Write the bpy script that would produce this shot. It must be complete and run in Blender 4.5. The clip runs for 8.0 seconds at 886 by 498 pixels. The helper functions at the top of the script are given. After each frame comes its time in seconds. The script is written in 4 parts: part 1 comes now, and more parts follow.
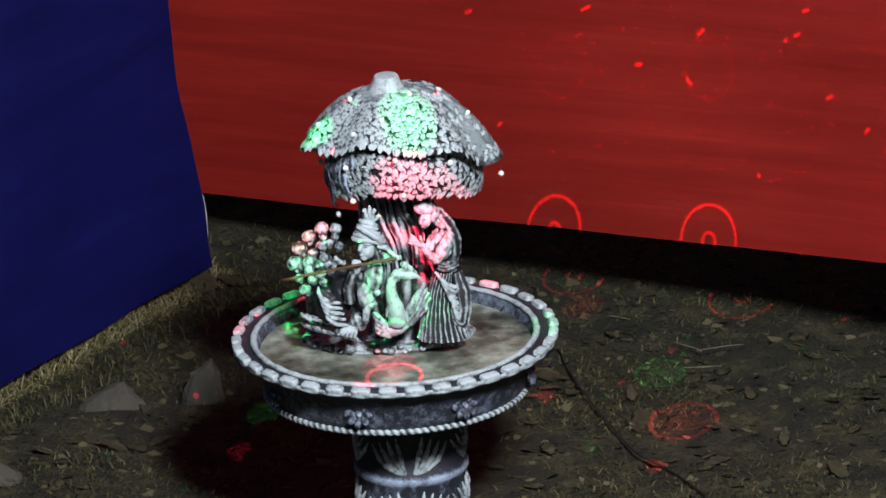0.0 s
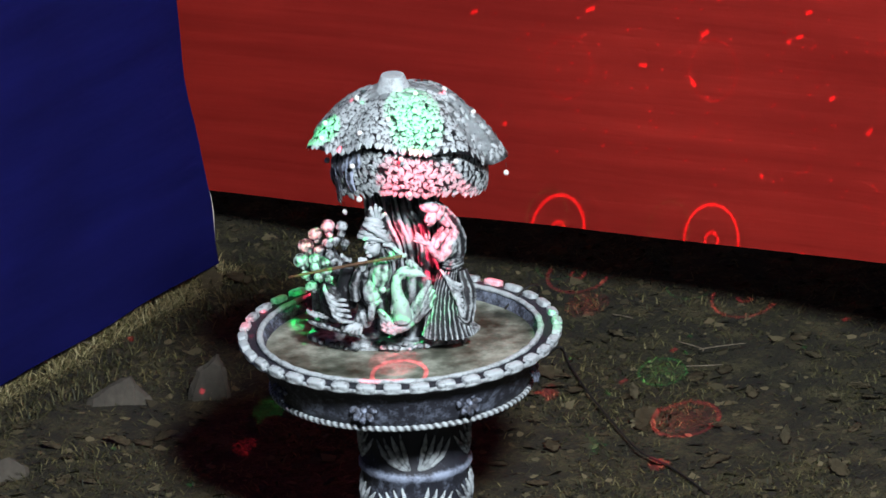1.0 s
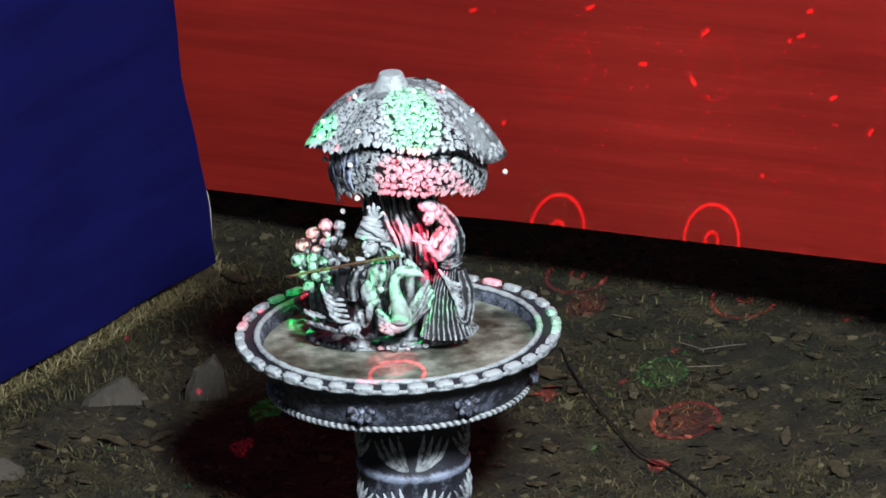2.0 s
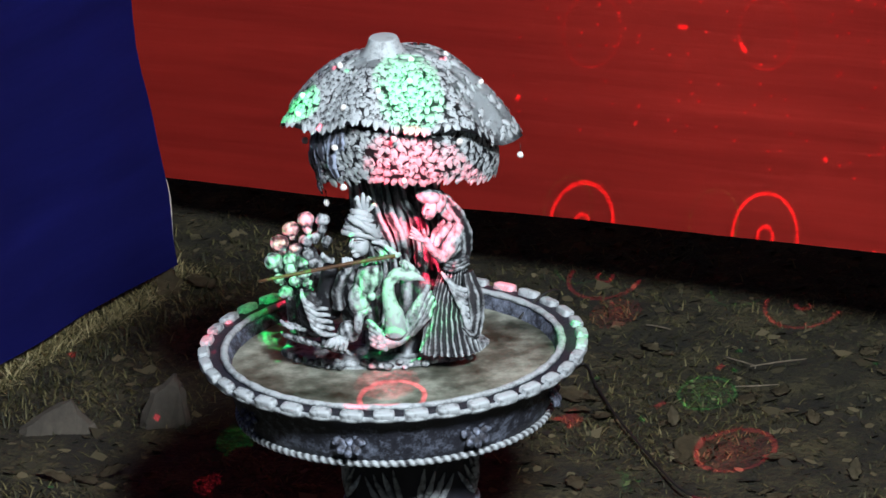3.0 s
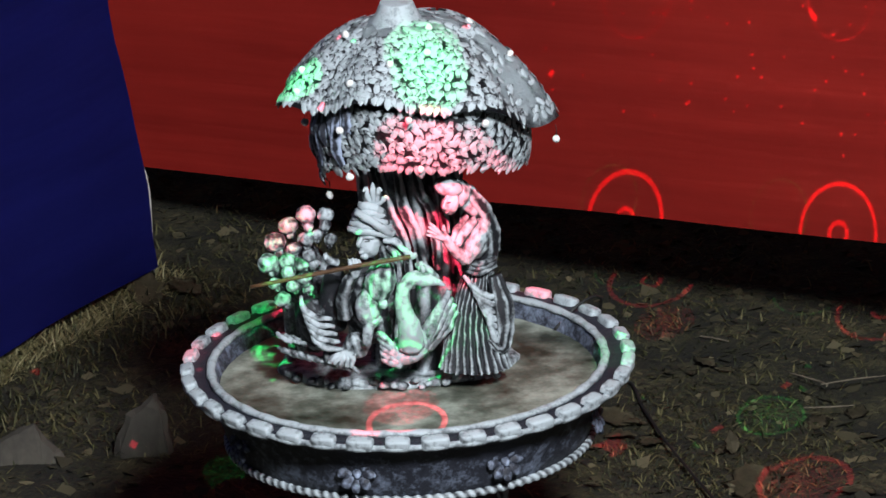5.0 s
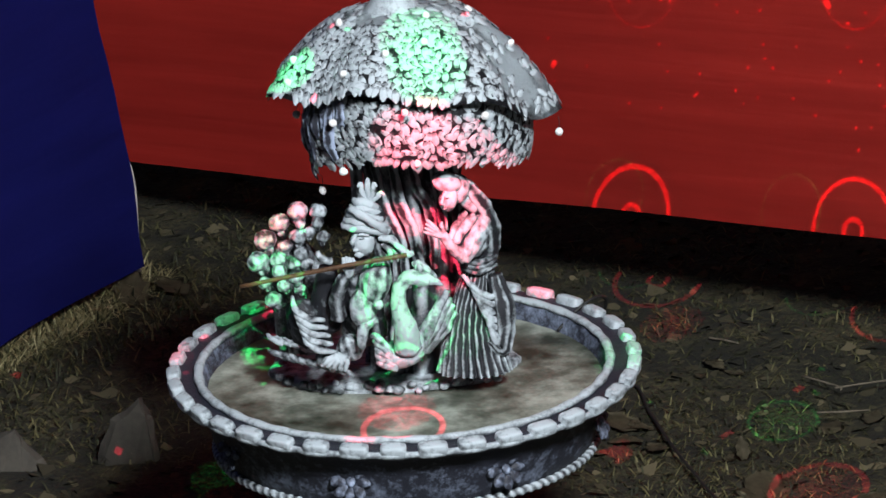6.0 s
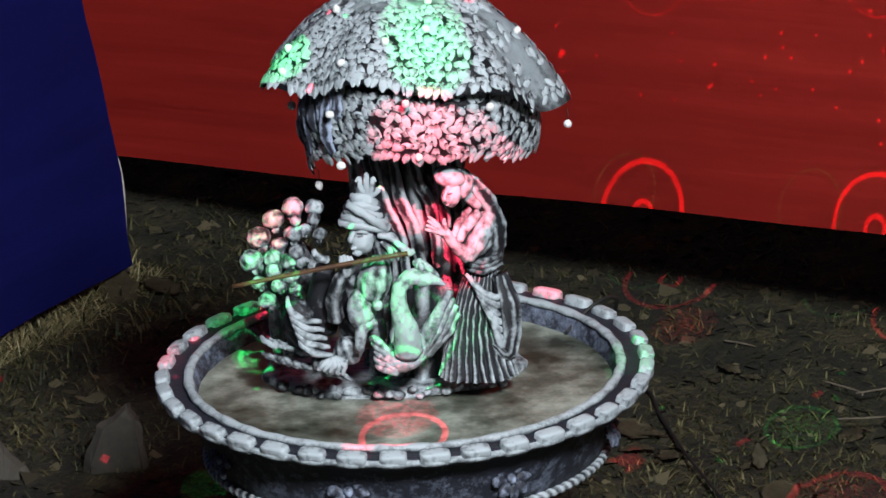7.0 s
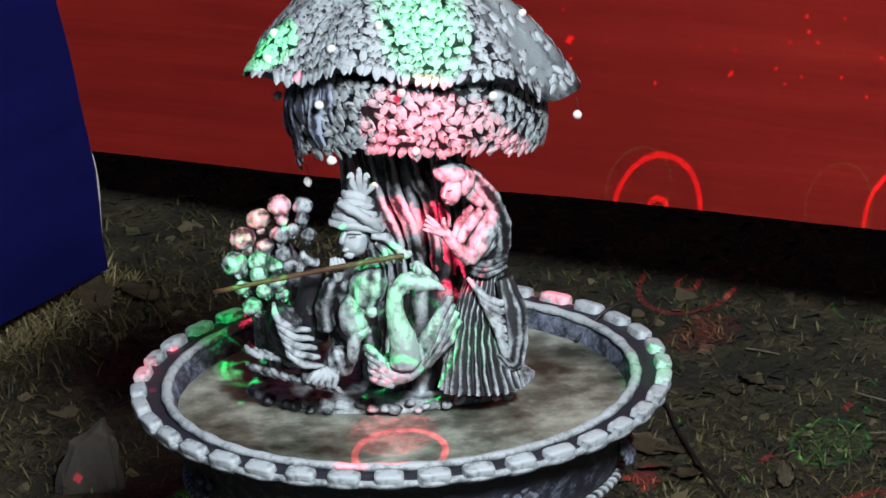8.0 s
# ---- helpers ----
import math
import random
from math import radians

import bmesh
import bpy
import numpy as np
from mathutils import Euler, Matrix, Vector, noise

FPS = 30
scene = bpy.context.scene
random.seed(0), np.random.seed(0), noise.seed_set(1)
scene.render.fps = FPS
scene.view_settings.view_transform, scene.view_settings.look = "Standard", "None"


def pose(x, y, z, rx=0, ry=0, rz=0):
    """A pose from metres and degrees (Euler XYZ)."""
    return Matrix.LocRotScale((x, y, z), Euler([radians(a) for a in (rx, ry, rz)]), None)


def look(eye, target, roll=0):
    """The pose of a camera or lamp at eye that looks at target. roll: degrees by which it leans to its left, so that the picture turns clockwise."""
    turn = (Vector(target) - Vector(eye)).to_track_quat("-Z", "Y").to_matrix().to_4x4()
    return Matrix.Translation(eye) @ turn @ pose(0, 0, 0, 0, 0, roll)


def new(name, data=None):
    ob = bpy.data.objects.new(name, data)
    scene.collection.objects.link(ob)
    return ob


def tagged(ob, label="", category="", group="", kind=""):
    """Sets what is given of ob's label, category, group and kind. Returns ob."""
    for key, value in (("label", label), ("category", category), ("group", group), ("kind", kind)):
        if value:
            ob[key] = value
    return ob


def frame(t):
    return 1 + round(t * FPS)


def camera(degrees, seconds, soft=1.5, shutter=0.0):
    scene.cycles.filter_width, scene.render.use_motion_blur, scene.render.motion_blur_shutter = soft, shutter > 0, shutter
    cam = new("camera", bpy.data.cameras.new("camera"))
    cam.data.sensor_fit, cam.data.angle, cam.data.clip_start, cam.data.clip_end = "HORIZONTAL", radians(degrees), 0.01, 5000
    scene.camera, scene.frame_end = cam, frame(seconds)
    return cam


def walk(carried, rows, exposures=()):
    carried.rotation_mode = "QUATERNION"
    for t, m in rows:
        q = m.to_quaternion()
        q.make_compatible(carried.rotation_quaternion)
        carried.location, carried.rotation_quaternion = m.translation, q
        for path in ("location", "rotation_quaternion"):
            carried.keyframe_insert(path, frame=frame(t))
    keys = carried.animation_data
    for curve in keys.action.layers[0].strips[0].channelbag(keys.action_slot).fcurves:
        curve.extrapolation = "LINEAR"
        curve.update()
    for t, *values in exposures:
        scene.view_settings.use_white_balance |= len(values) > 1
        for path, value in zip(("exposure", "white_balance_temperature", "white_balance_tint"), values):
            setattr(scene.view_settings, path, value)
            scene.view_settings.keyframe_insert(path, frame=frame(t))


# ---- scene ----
cam = camera(3.5, 8.0, soft=1.6)
PATH = [
    (0.0, look((-0.1166, -25.1364, 10.0923), (0.0968, 0.0533, 0.5694), -2.644)),
    (0.5, look((-0.1250, -25.0973, 10.0736), (0.0881, 0.0520, 0.5659), -2.592)),
    (1.0, look((-0.1282, -25.3546, 10.1715), (0.0871, 0.0522, 0.5665), -2.327)),
    (1.5, look((-0.1267, -25.5270, 10.2355), (0.0901, 0.0518, 0.5655), -2.197)),
    (1.7, look((-0.1267, -25.5270, 10.2355), (0.0901, 0.0518, 0.5655), -2.197)),
    (2.8, look((-0.1008, -22.0451, 8.9184), (0.0865, 0.0516, 0.5648), -2.423)),
    (3.0, look((-0.0943, -21.0712, 8.5490), (0.0847, 0.0512, 0.5637), -2.423)),
    (3.5, look((-0.0855, -19.4847, 7.9488), (0.0801, 0.0511, 0.5633), -2.380)),
    (4.0, look((-0.0981, -19.0662, 7.7913), (0.0640, 0.0514, 0.5639), -2.386)),
    (4.5, look((-0.1015, -18.5494, 7.5970), (0.0562, 0.0519, 0.5648), -2.457)),
    (6.0, look((-0.0903, -17.2826, 7.1150), (0.0566, 0.0509, 0.5621), -2.515)),
    (6.5, look((-0.0876, -16.8831, 6.9624), (0.0559, 0.0503, 0.5607), -2.521)),
    (7.0, look((-0.0864, -16.4458, 6.7963), (0.0534, 0.0501, 0.5601), -2.465)),
    (7.5, look((-0.0811, -15.8753, 6.5821), (0.0539, 0.0506, 0.5613), -2.538)),
    (8.0, look((-0.0748, -15.1630, 6.3133), (0.0541, 0.0508, 0.5618), -2.624)),
]
walk(cam, PATH, [(0.0, 0.0), (1.0, 0.2), (1.7, 0.22), (2.8, 0.12), (4.0, 0.0), (4.7, -0.08), (6.0, -0.05), (6.5, -0.12), (7.0, -0.17), (7.5, -0.06), (8.0, -0.05)])

# ---- light: a dark evening, one white flood lamp high in front ----
world = bpy.data.worlds.new("night")
scene.world = world
world.use_nodes = True
world.node_tree.nodes["Background"].inputs[0].default_value = (0.07, 0.075, 0.10, 1)
world.node_tree.nodes["Background"].inputs[1].default_value = 0.38


def lamp(name, place, target, watts, colour, size=0.05, cone=60, blend=0.3):
    d = bpy.data.lights.new(name, "SPOT")
    d.energy, d.color, d.shadow_soft_size = watts, colour, size
    d.spot_size, d.spot_blend = radians(cone), blend
    ob = new(name, d)
    ob.matrix_world = look(place, target)
    return ob


lamp("flood_light", (0.90, -4.03, 3.58), (0.1, 0.4, 0.5), 1690, (0.93, 0.98, 1.035), 0.34, 110, 0.5)


# ---- materials ----
def material(name, rough=0.6, metal=0.0):
    m = bpy.data.materials.new(name)
    m.use_nodes = True
    nt = m.node_tree
    b = nt.nodes["Principled BSDF"]
    b.inputs["Roughness"].default_value, b.inputs["Metallic"].default_value = rough, metal
    return m, nt, b


def node(nt, kind, **inputs):
    n = nt.nodes.new(kind)
    for k, v in inputs.items():
        n.inputs[k.replace("_", " ")].default_value = v
    return n


def noise_node(nt, scale, detail=5, rough=0.6, stretch=(1, 1, 1), tilt=(0, 0, 0)):
    tc = nt.nodes.new("ShaderNodeTexCoord")
    mp = nt.nodes.new("ShaderNodeMapping")
    mp.inputs["Scale"].default_value = stretch
    n = nt.nodes.new("ShaderNodeTexNoise")
    n.inputs["Scale"].default_value, n.inputs["Detail"].default_value, n.inputs["Roughness"].default_value = scale, detail, rough
    lean = nt.nodes.new("ShaderNodeMapping")
    lean.inputs["Rotation"].default_value = tilt
    nt.links.new(tc.outputs["Object"], lean.inputs[0])
    nt.links.new(lean.outputs[0], mp.inputs[0])
    nt.links.new(mp.outputs[0], n.inputs[0])
    return n.outputs[0]


def ramp(nt, src, stops):
    r = nt.nodes.new("ShaderNodeValToRGB")
    el = r.color_ramp.elements
    while len(el) < len(stops):
        el.new(0.5)
    for e, (p, c) in zip(el, stops):
        e.position, e.color = p, (*c, 1)
    nt.links.new(src, r.inputs[0])
    return r.outputs[0]


def calc(nt, op, a, b):
    n = nt.nodes.new("ShaderNodeMath")
    n.operation = op
    for i, v in enumerate((a, b)):
        if isinstance(v, (int, float)):
            n.inputs[i].default_value = v
        else:
            nt.links.new(v, n.inputs[i])
    return n.outputs[0]


def bump(nt, b, src, strength, distance):
    n = nt.nodes.new("ShaderNodeBump")
    n.inputs["Strength"].default_value, n.inputs["Distance"].default_value = strength, distance
    nt.links.new(src, n.inputs["Height"])
    nt.links.new(n.outputs[0], b.inputs["Normal"])


def mottled(name, stops, scale, rough=0.7, strength=0.4, distance=0.004, stretch=(1, 1, 1), fine=0, detail=6):
    m, nt, b = material(name, rough)
    n = noise_node(nt, scale, detail, 0.62, stretch)
    if fine:
        n = calc(nt, "ADD", calc(nt, "MULTIPLY", n, 0.65), calc(nt, "MULTIPLY", noise_node(nt, fine, 4), 0.35))
    nt.links.new(ramp(nt, n, stops), b.inputs["Base Color"])
    bump(nt, b, n, strength, distance)
    return m


def brushed_shaded_paint(name, dark, light, bias=0.0):
    """Charcoal cement, raised parts dry-brushed pale; the same value carries painted-in shading."""
    m, nt, b = material(name, 0.55)
    at = nt.nodes.new("ShaderNodeAttribute")
    at.attribute_name = "brush_and_shade"
    info = nt.nodes.new("ShaderNodeObjectInfo")
    n = noise_node(nt, 60, 6, 0.7)
    n2 = noise_node(nt, 14, 3)
    n3 = noise_node(nt, 190, 5, 0.75)
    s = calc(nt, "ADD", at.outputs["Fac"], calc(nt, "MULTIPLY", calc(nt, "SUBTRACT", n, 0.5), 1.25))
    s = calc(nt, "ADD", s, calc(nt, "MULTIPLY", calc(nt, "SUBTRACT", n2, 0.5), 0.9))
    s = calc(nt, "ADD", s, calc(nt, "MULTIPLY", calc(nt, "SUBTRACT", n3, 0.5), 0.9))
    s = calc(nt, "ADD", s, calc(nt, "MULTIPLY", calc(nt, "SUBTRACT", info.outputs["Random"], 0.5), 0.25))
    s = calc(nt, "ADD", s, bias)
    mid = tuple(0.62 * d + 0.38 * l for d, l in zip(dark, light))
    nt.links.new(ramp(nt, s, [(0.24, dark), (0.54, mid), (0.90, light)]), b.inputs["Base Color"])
    bump(nt, b, calc(nt, "ADD", calc(nt, "MULTIPLY", n, 1.0), calc(nt, "MULTIPLY", n3, 0.5)), 0.55, 0.004)
    return m


CEMENT = brushed_shaded_paint("dry_brushed_shaded_cement", (0.012, 0.013, 0.017), (0.45, 0.505, 0.535))
SLATE = brushed_shaded_paint("slate_painted_cement", (0.018, 0.020, 0.030), (0.33, 0.39, 0.52), -0.10)
WATER, nt, b = material("murky_water", 0.32)
w = noise_node(nt, 11, 6, 0.65)
nt.links.new(ramp(nt, w, [(0.34, (0.030, 0.034, 0.024)), (0.47, (0.135, 0.145, 0.116)), (0.63, (0.40, 0.425, 0.36))]), b.inputs["Base Color"])
b.inputs["Specular IOR Level"].default_value = 0.3
bump(nt, b, noise_node(nt, 30, 3), 0.25, 0.004)
BEAD, nt, b = material("pearl_plastic", 0.25)
b.inputs["Base Color"].default_value = (0.8, 0.8, 0.78, 1)
WOOD = mottled("brown_bamboo", [(0.3, (0.06, 0.03, 0.014)), (0.7, (0.16, 0.085, 0.04))], 40, 0.5, 0.3, 0.001, (1, 1, 8))
SOIL = mottled("dark_trampled_soil", [(0.37, (0.0034, 0.0030, 0.0009)), (0.5, (0.0190, 0.0165, 0.0056)), (0.63, (0.0660, 0.0560, 0.0225))], 11, 0.9, 1.0, 0.03, fine=120)
STONE = mottled("grey_brown_stone", [(0.3, (0.024, 0.021, 0.016)), (0.7, (0.070, 0.060, 0.046))], 14, 0.85, 0.6, 0.004, fine=90)
CABLE = mottled("black_cable_rubber", [(0.3, (0.006, 0.006, 0.006)), (0.7, (0.014, 0.013, 0.012))], 60, 0.6, 0.2, 0.001)


def fabric(name, low, high, fold, relief, tilt=(0, 0, 0)):
    m, nt, b = material(name, 0.85)
    n = calc(nt, "ADD", calc(nt, "MULTIPLY", noise_node(nt, 1.6, 4, 0.5), 0.45), calc(nt, "MULTIPLY", noise_node(nt, 5, 4, 0.5, fold, tilt), 0.55))
    nt.links.new(ramp(nt, n, [(0.3, low), (0.7, high)]), b.inputs["Base Color"])
    bump(nt, b, calc(nt, "ADD", noise_node(nt, 4, 3, 0.5, fold, tilt), calc(nt, "MULTIPLY", noise_node(nt, 900, 2), 0.04)), relief, 0.02)
    b.inputs["Specular IOR Level"].default_value = 0.15
    return m


RED = fabric("red_tent_cloth", (0.39, 0.023, 0.018), (0.60, 0.040, 0.029), (0.3, 0.3, 5), 0.30, (0.065, 0.082, 0.0))
BLUE = fabric("blue_tent_cloth", (0.0070, 0.0085, 0.102), (0.0115, 0.0135, 0.162), (0.5, 0.5, 3.5), 0.30)


# ---- mesh helpers ----
def empty_thing(name, place, label, category, group="", kind=""):
    ob = new(name)
    ob.location = place
    ob.empty_display_size = 0.05
    bpy.context.view_layer.update()
    return tagged(ob, label, category, group, kind)


def mesh_of(name, bm, mat, smooth=True):
    me = bpy.data.meshes.new(name)
    bm.normal_update()
    bm.to_mesh(me)
    bm.free()
    me.materials.append(mat)
    if smooth:
        me.polygons.foreach_set("use_smooth", [True] * len(me.polygons))
    return me


def part(name, bm, mat, parent, label="", smooth=True):
    """bm is in world metres; the object hangs under parent."""
    ob = new(name, mesh_of(name, bm, mat, smooth))
    hang(ob, parent)
    return tagged(ob, label)


def hang(ob, parent):
    ob.parent = parent
    ob.matrix_parent_inverse = world_of(parent).inverted()


def world_of(ob):
    m = ob.matrix_basis.copy()
    p = ob
    while p.parent:
        m = p.parent.matrix_basis @ p.matrix_parent_inverse @ m
        p = p.parent
    return m


def fresh():
    bm = bmesh.new()
    bm.verts.layers.float.new("brush_and_shade")
    return bm


def grid(bm, nu, nv, f, close_u=False, close_v=False):
    """A sheet of nu x nv points; f(i/nu, j/nv) gives (place, brush)."""
    L = bm.verts.layers.float["brush_and_shade"]
    rows = []
    for j in range(nv + (0 if close_v else 1)):
        row = []
        for i in range(nu + (0 if close_u else 1)):
            p, br = f(i / nu, j / nv)
            v = bm.verts.new(p)
            v[L] = br
            row.append(v)
        rows.append(row)
    for j in range(nv):
        a, c = rows[j], rows[(j + 1) % len(rows)]
        for i in range(nu):
            k = (i + 1) % len(a)
            bm.faces.new((a[i], a[k], c[k], c[i]))
    return rows


def lathe(bm, profile, n=96, centre=(0, 0), brush_and_shade=None):
    """profile: (radius, z) from the outside in, each with a brush value if brush is None."""
    m = len(profile) - 1

    def f(u, v):
        q = profile[round(v * m)]
        a = 2 * math.pi * u
        return (centre[0] + q[0] * math.cos(a), centre[1] + q[0] * math.sin(a), q[1]), (q[2] if len(q) > 2 else 0.7)
    return grid(bm, n, m, f, close_u=True)


def rough(p, amount=0.0016):
    """Hand-moulded unevenness."""
    p = Vector(p)
    return p + amount * noise.noise_vector(p * 85) + 0.5 * amount * noise.noise_vector(p * 230)


def ellipsoid(bm, centre, radii, turn=(0, 0, 0), nu=40, nv=24, brush_and_shade=0.85, groove=0, depth=0.0, axis_wave=False):
    """A rounded lump; groove: number of furrows round it, depth their depth as a share of the radius."""
    R = Euler([radians(a) for a in turn]).to_matrix()
    c = Vector(centre)

    def f(u, v):
        a, b = 2 * math.pi * u, math.pi * min(max(v, 0.02), 0.98)
        wv = 0.5 + 0.5 * math.cos(groove * (b if axis_wave else a)) if groove else 1
        k = 1 - depth * (1 - wv)
        lump = noise.noise((c + Vector((math.sin(b) * math.cos(a) * radii[0], math.sin(b) * math.sin(a) * radii[1], math.cos(b) * radii[2]))) * 130)
        k *= 1 + 0.045 * lump
        p = Vector((radii[0] * math.sin(b) * math.cos(a) * k, radii[1] * math.sin(b) * math.sin(a) * k, radii[2] * math.cos(b)))
        # shading put into the colour: paler towards -y, darker round the back
        return rough(c + R @ p), brush_and_shade * (1 if not groove else (0.5 + 0.5 * wv if depth > 0.06 else 0.78 + 0.22 * wv)) * (0.62 - 0.38 * (R @ p).normalized().y) + 0.6 * lump
    rows = grid(bm, nu, nv, f, close_u=True)
    bm.faces.new(rows[0][::-1])
    bm.faces.new(rows[-1])


def tube(bm, points, radii, n=10, brush_and_shade=0.85, flat=1.0, furrows=0, cut=0.25, steps=6):
    """A rounded limb through points; radii one per point; furrows run along it."""
    pts, rs = smooth_line(points, radii, steps)
    n = n if furrows or n < 7 else n + 6
    m = len(pts) - 1
    frames = []
    up = Vector((0.13, -0.97, 0.2))
    for i in range(m + 1):
        t = (pts[min(i + 1, m)] - pts[max(i - 1, 0)]).normalized()
        s = t.cross(up)
        s = s.normalized() if s.length > 1e-4 else t.orthogonal().normalized()
        frames.append((s, s.cross(t).normalized()))

    def f(u, v):
        i = round(v * m)
        a = 2 * math.pi * u
        wv = 0.5 + 0.5 * math.cos(furrows * a) if furrows else 1
        lump = noise.noise((pts[i] + frames[i][0] * (rs[i] * math.cos(a)) + frames[i][1] * (rs[i] * math.sin(a))) * 130) if rs[i] > 0.003 else 0
        r = max(rs[i], 1e-4) * (1 - cut * (1 - wv)) * (1 + 0.045 * lump)
        p = pts[i] + frames[i][0] * (r * math.cos(a)) + frames[i][1] * (r * flat * math.sin(a))
        # front of the limb painted lighter than its flanks, as if lit
        return (rough(p) if rs[i] > 0.0032 else p), brush_and_shade * (0.1 + 0.9 * wv) * (0.62 + 0.38 * math.sin(a)) + 0.6 * lump
    rows = grid(bm, n, m, f, close_u=True)
    bm.faces.new(rows[0][::-1])
    bm.faces.new(rows[-1])


def smooth_line(points, radii, steps):
    P = [Vector(p) for p in points]
    if len(P) < 3 or steps < 2:
        return P, list(radii)
    out, rs = [], []
    for i in range(len(P) - 1):
        p0, p1, p2, p3 = P[max(i - 1, 0)], P[i], P[i + 1], P[min(i + 2, len(P) - 1)]
        for k in range(steps):
            t = k / steps
            out.append(0.5 * ((2 * p1) + (p2 - p0) * t + (2 * p0 - 5 * p1 + 4 * p2 - p3) * t * t + (3 * p1 - p0 - 3 * p2 + p3) * t ** 3))
            rs.append(radii[i] * (1 - t) + radii[i + 1] * t)
    out.append(P[-1])
    rs.append(radii[-1])
    return out, rs


def box(bm, m, size, bevel=0.0):
    g = bmesh.ops.create_cube(bm, size=1, matrix=m @ Matrix.Diagonal((*size, 1)))
    if bevel:
        es = {e for v in g["verts"] for e in v.link_edges}
        bmesh.ops.bevel(bm, geom=list(es), offset=bevel, segments=2, affect="EDGES", profile=0.6)


# ---- ground ----
def ground_height(x, y):
    n = noise.fractal(Vector((x * 2.2, y * 2.2, 3.1)), 1.0, 2.0, 4) * 0.016
    n += noise.noise(Vector((x * 14, y * 14, 0.7))) * 0.005
    fade = max(0.0, 1 - max(abs(x), abs(y - 0.6)) / 3.0)
    return n * min(1.0, fade * 2) - 0.004


bm = fresh()
line_x = [-600, -120, -30, -8, -4] + [i * 0.035 - 1.9 for i in range(110)] + [4, 8, 30, 120, 600]
line_y = [-600, -120, -30, -8, -3] + [i * 0.035 - 1.0 for i in range(110)] + [4.5, 8, 30, 120, 600]
grid(bm, len(line_x) - 1, len(line_y) - 1, lambda u, v: ((line_x[round(u * (len(line_x) - 1))], line_y[round(v * (len(line_y) - 1))], ground_height(line_x[round(u * (len(line_x) - 1))], line_y[round(v * (len(line_y) - 1))])), 0))
ground = new("ground", mesh_of("ground", bm, SOIL))
tagged(ground, "dark trampled soil with dry grass and dead leaves", "ground", kind="structure")


# ---- cloth walls of the booth ----
def cloth(name, a, b, top_a, top_b, mat, label, ripple, thick=0.004, nu=60, nv=50, sag=0.0):
    """A hanging cloth from the hem a-b up to top_a-top_b."""
    a, b, top_a, top_b = map(Vector, (a, b, top_a, top_b))
    n = (b - a).cross(Vector((0, 0, 1))).normalized()
    bm = fresh()

    def f(u, v):
        p = a.lerp(b, u).lerp(top_a.lerp(top_b, u), v)
        p = p + n * ripple(u, v)
        if v == 0:
            p.z += sag * math.sin(math.pi * u)
        return p, 0
    grid(bm, nu, nv, f)
    bmesh.ops.solidify(bm, geom=bm.faces[:], thickness=thick)
    for e in bm.edges:
        e.smooth = e.calc_face_angle(0) < 1.0
    ob = new(name, mesh_of(name, bm, mat))
    return tagged(ob, label, "cloth wall", kind="structure")


hem_l, hem_r = Vector((-0.3595, 1.6676, 0.1030)), Vector((0.6913, 0.8356, 0.2430))
run = hem_r - hem_l
hem_a, hem_b = hem_l - run * 0.2, hem_r + run * 0.5
lean = Vector((-0.05, 0.0, 2.3))
cloth("wall_red", hem_a, hem_b, hem_a + lean, hem_b + lean, RED, "red cloth booth wall with horizontal creases",
      lambda u, v: 0.010 * noise.noise(Vector((u * 3, v * 30, 0))) + 0.012 * noise.noise(Vector((u * 5, v * 6, 4))))
blue_c, blue_o = Vector((-0.3444, 1.4460, 0.0300)), Vector((-0.5934, 1.0919, 0.0300))
blue_e = blue_c + (blue_o - blue_c) * 3.0
edge_top = Vector((-0.3790, 1.4300, 0.3559))
blue_up = (edge_top - blue_c) * (2.2 / (edge_top.z - blue_c.z))
cloth("wall_blue", blue_e, blue_c, blue_e + blue_up, blue_c + blue_up, BLUE, "dark blue cloth booth wall hanging to the grass",
      lambda u, v: 0.014 * noise.noise(Vector((u * 5, v * 8, 2))) + 0.012 * noise.noise(Vector((u * 3 + v * 4, v * 16, 9))))

# ---- fountain ----
fountain = empty_thing("garden_fountain", (0, 0, 0), "dark cement garden fountain with pale brushed relief, bowl on pedestal", "fountain")

bm = fresh()
lathe(bm, [(0.001, 0.34, .2), (0.115, 0.335, .2), (0.122, 0.325, .4), (0.108, 0.315, .3), (0.103, 0.29, .1), (0.101, 0.25, .1), (0.101, 0.180, .2), (0.107, 0.172, .9), (0.107, 0.164, .9), (0.101, 0.156, .3),
           (0.100, 0.13, .3), (0.100, 0.10, .25), (0.108, 0.06, .6), (0.14, 0.045, .8), (0.15, 0.03, .7), (0.15, -0.01, .5), (0.001, -0.012, .2)], 64, (0.019, 0))
pedestal = part("pedestal", bm, SLATE, fountain, "round cement pedestal with moulded leaves")


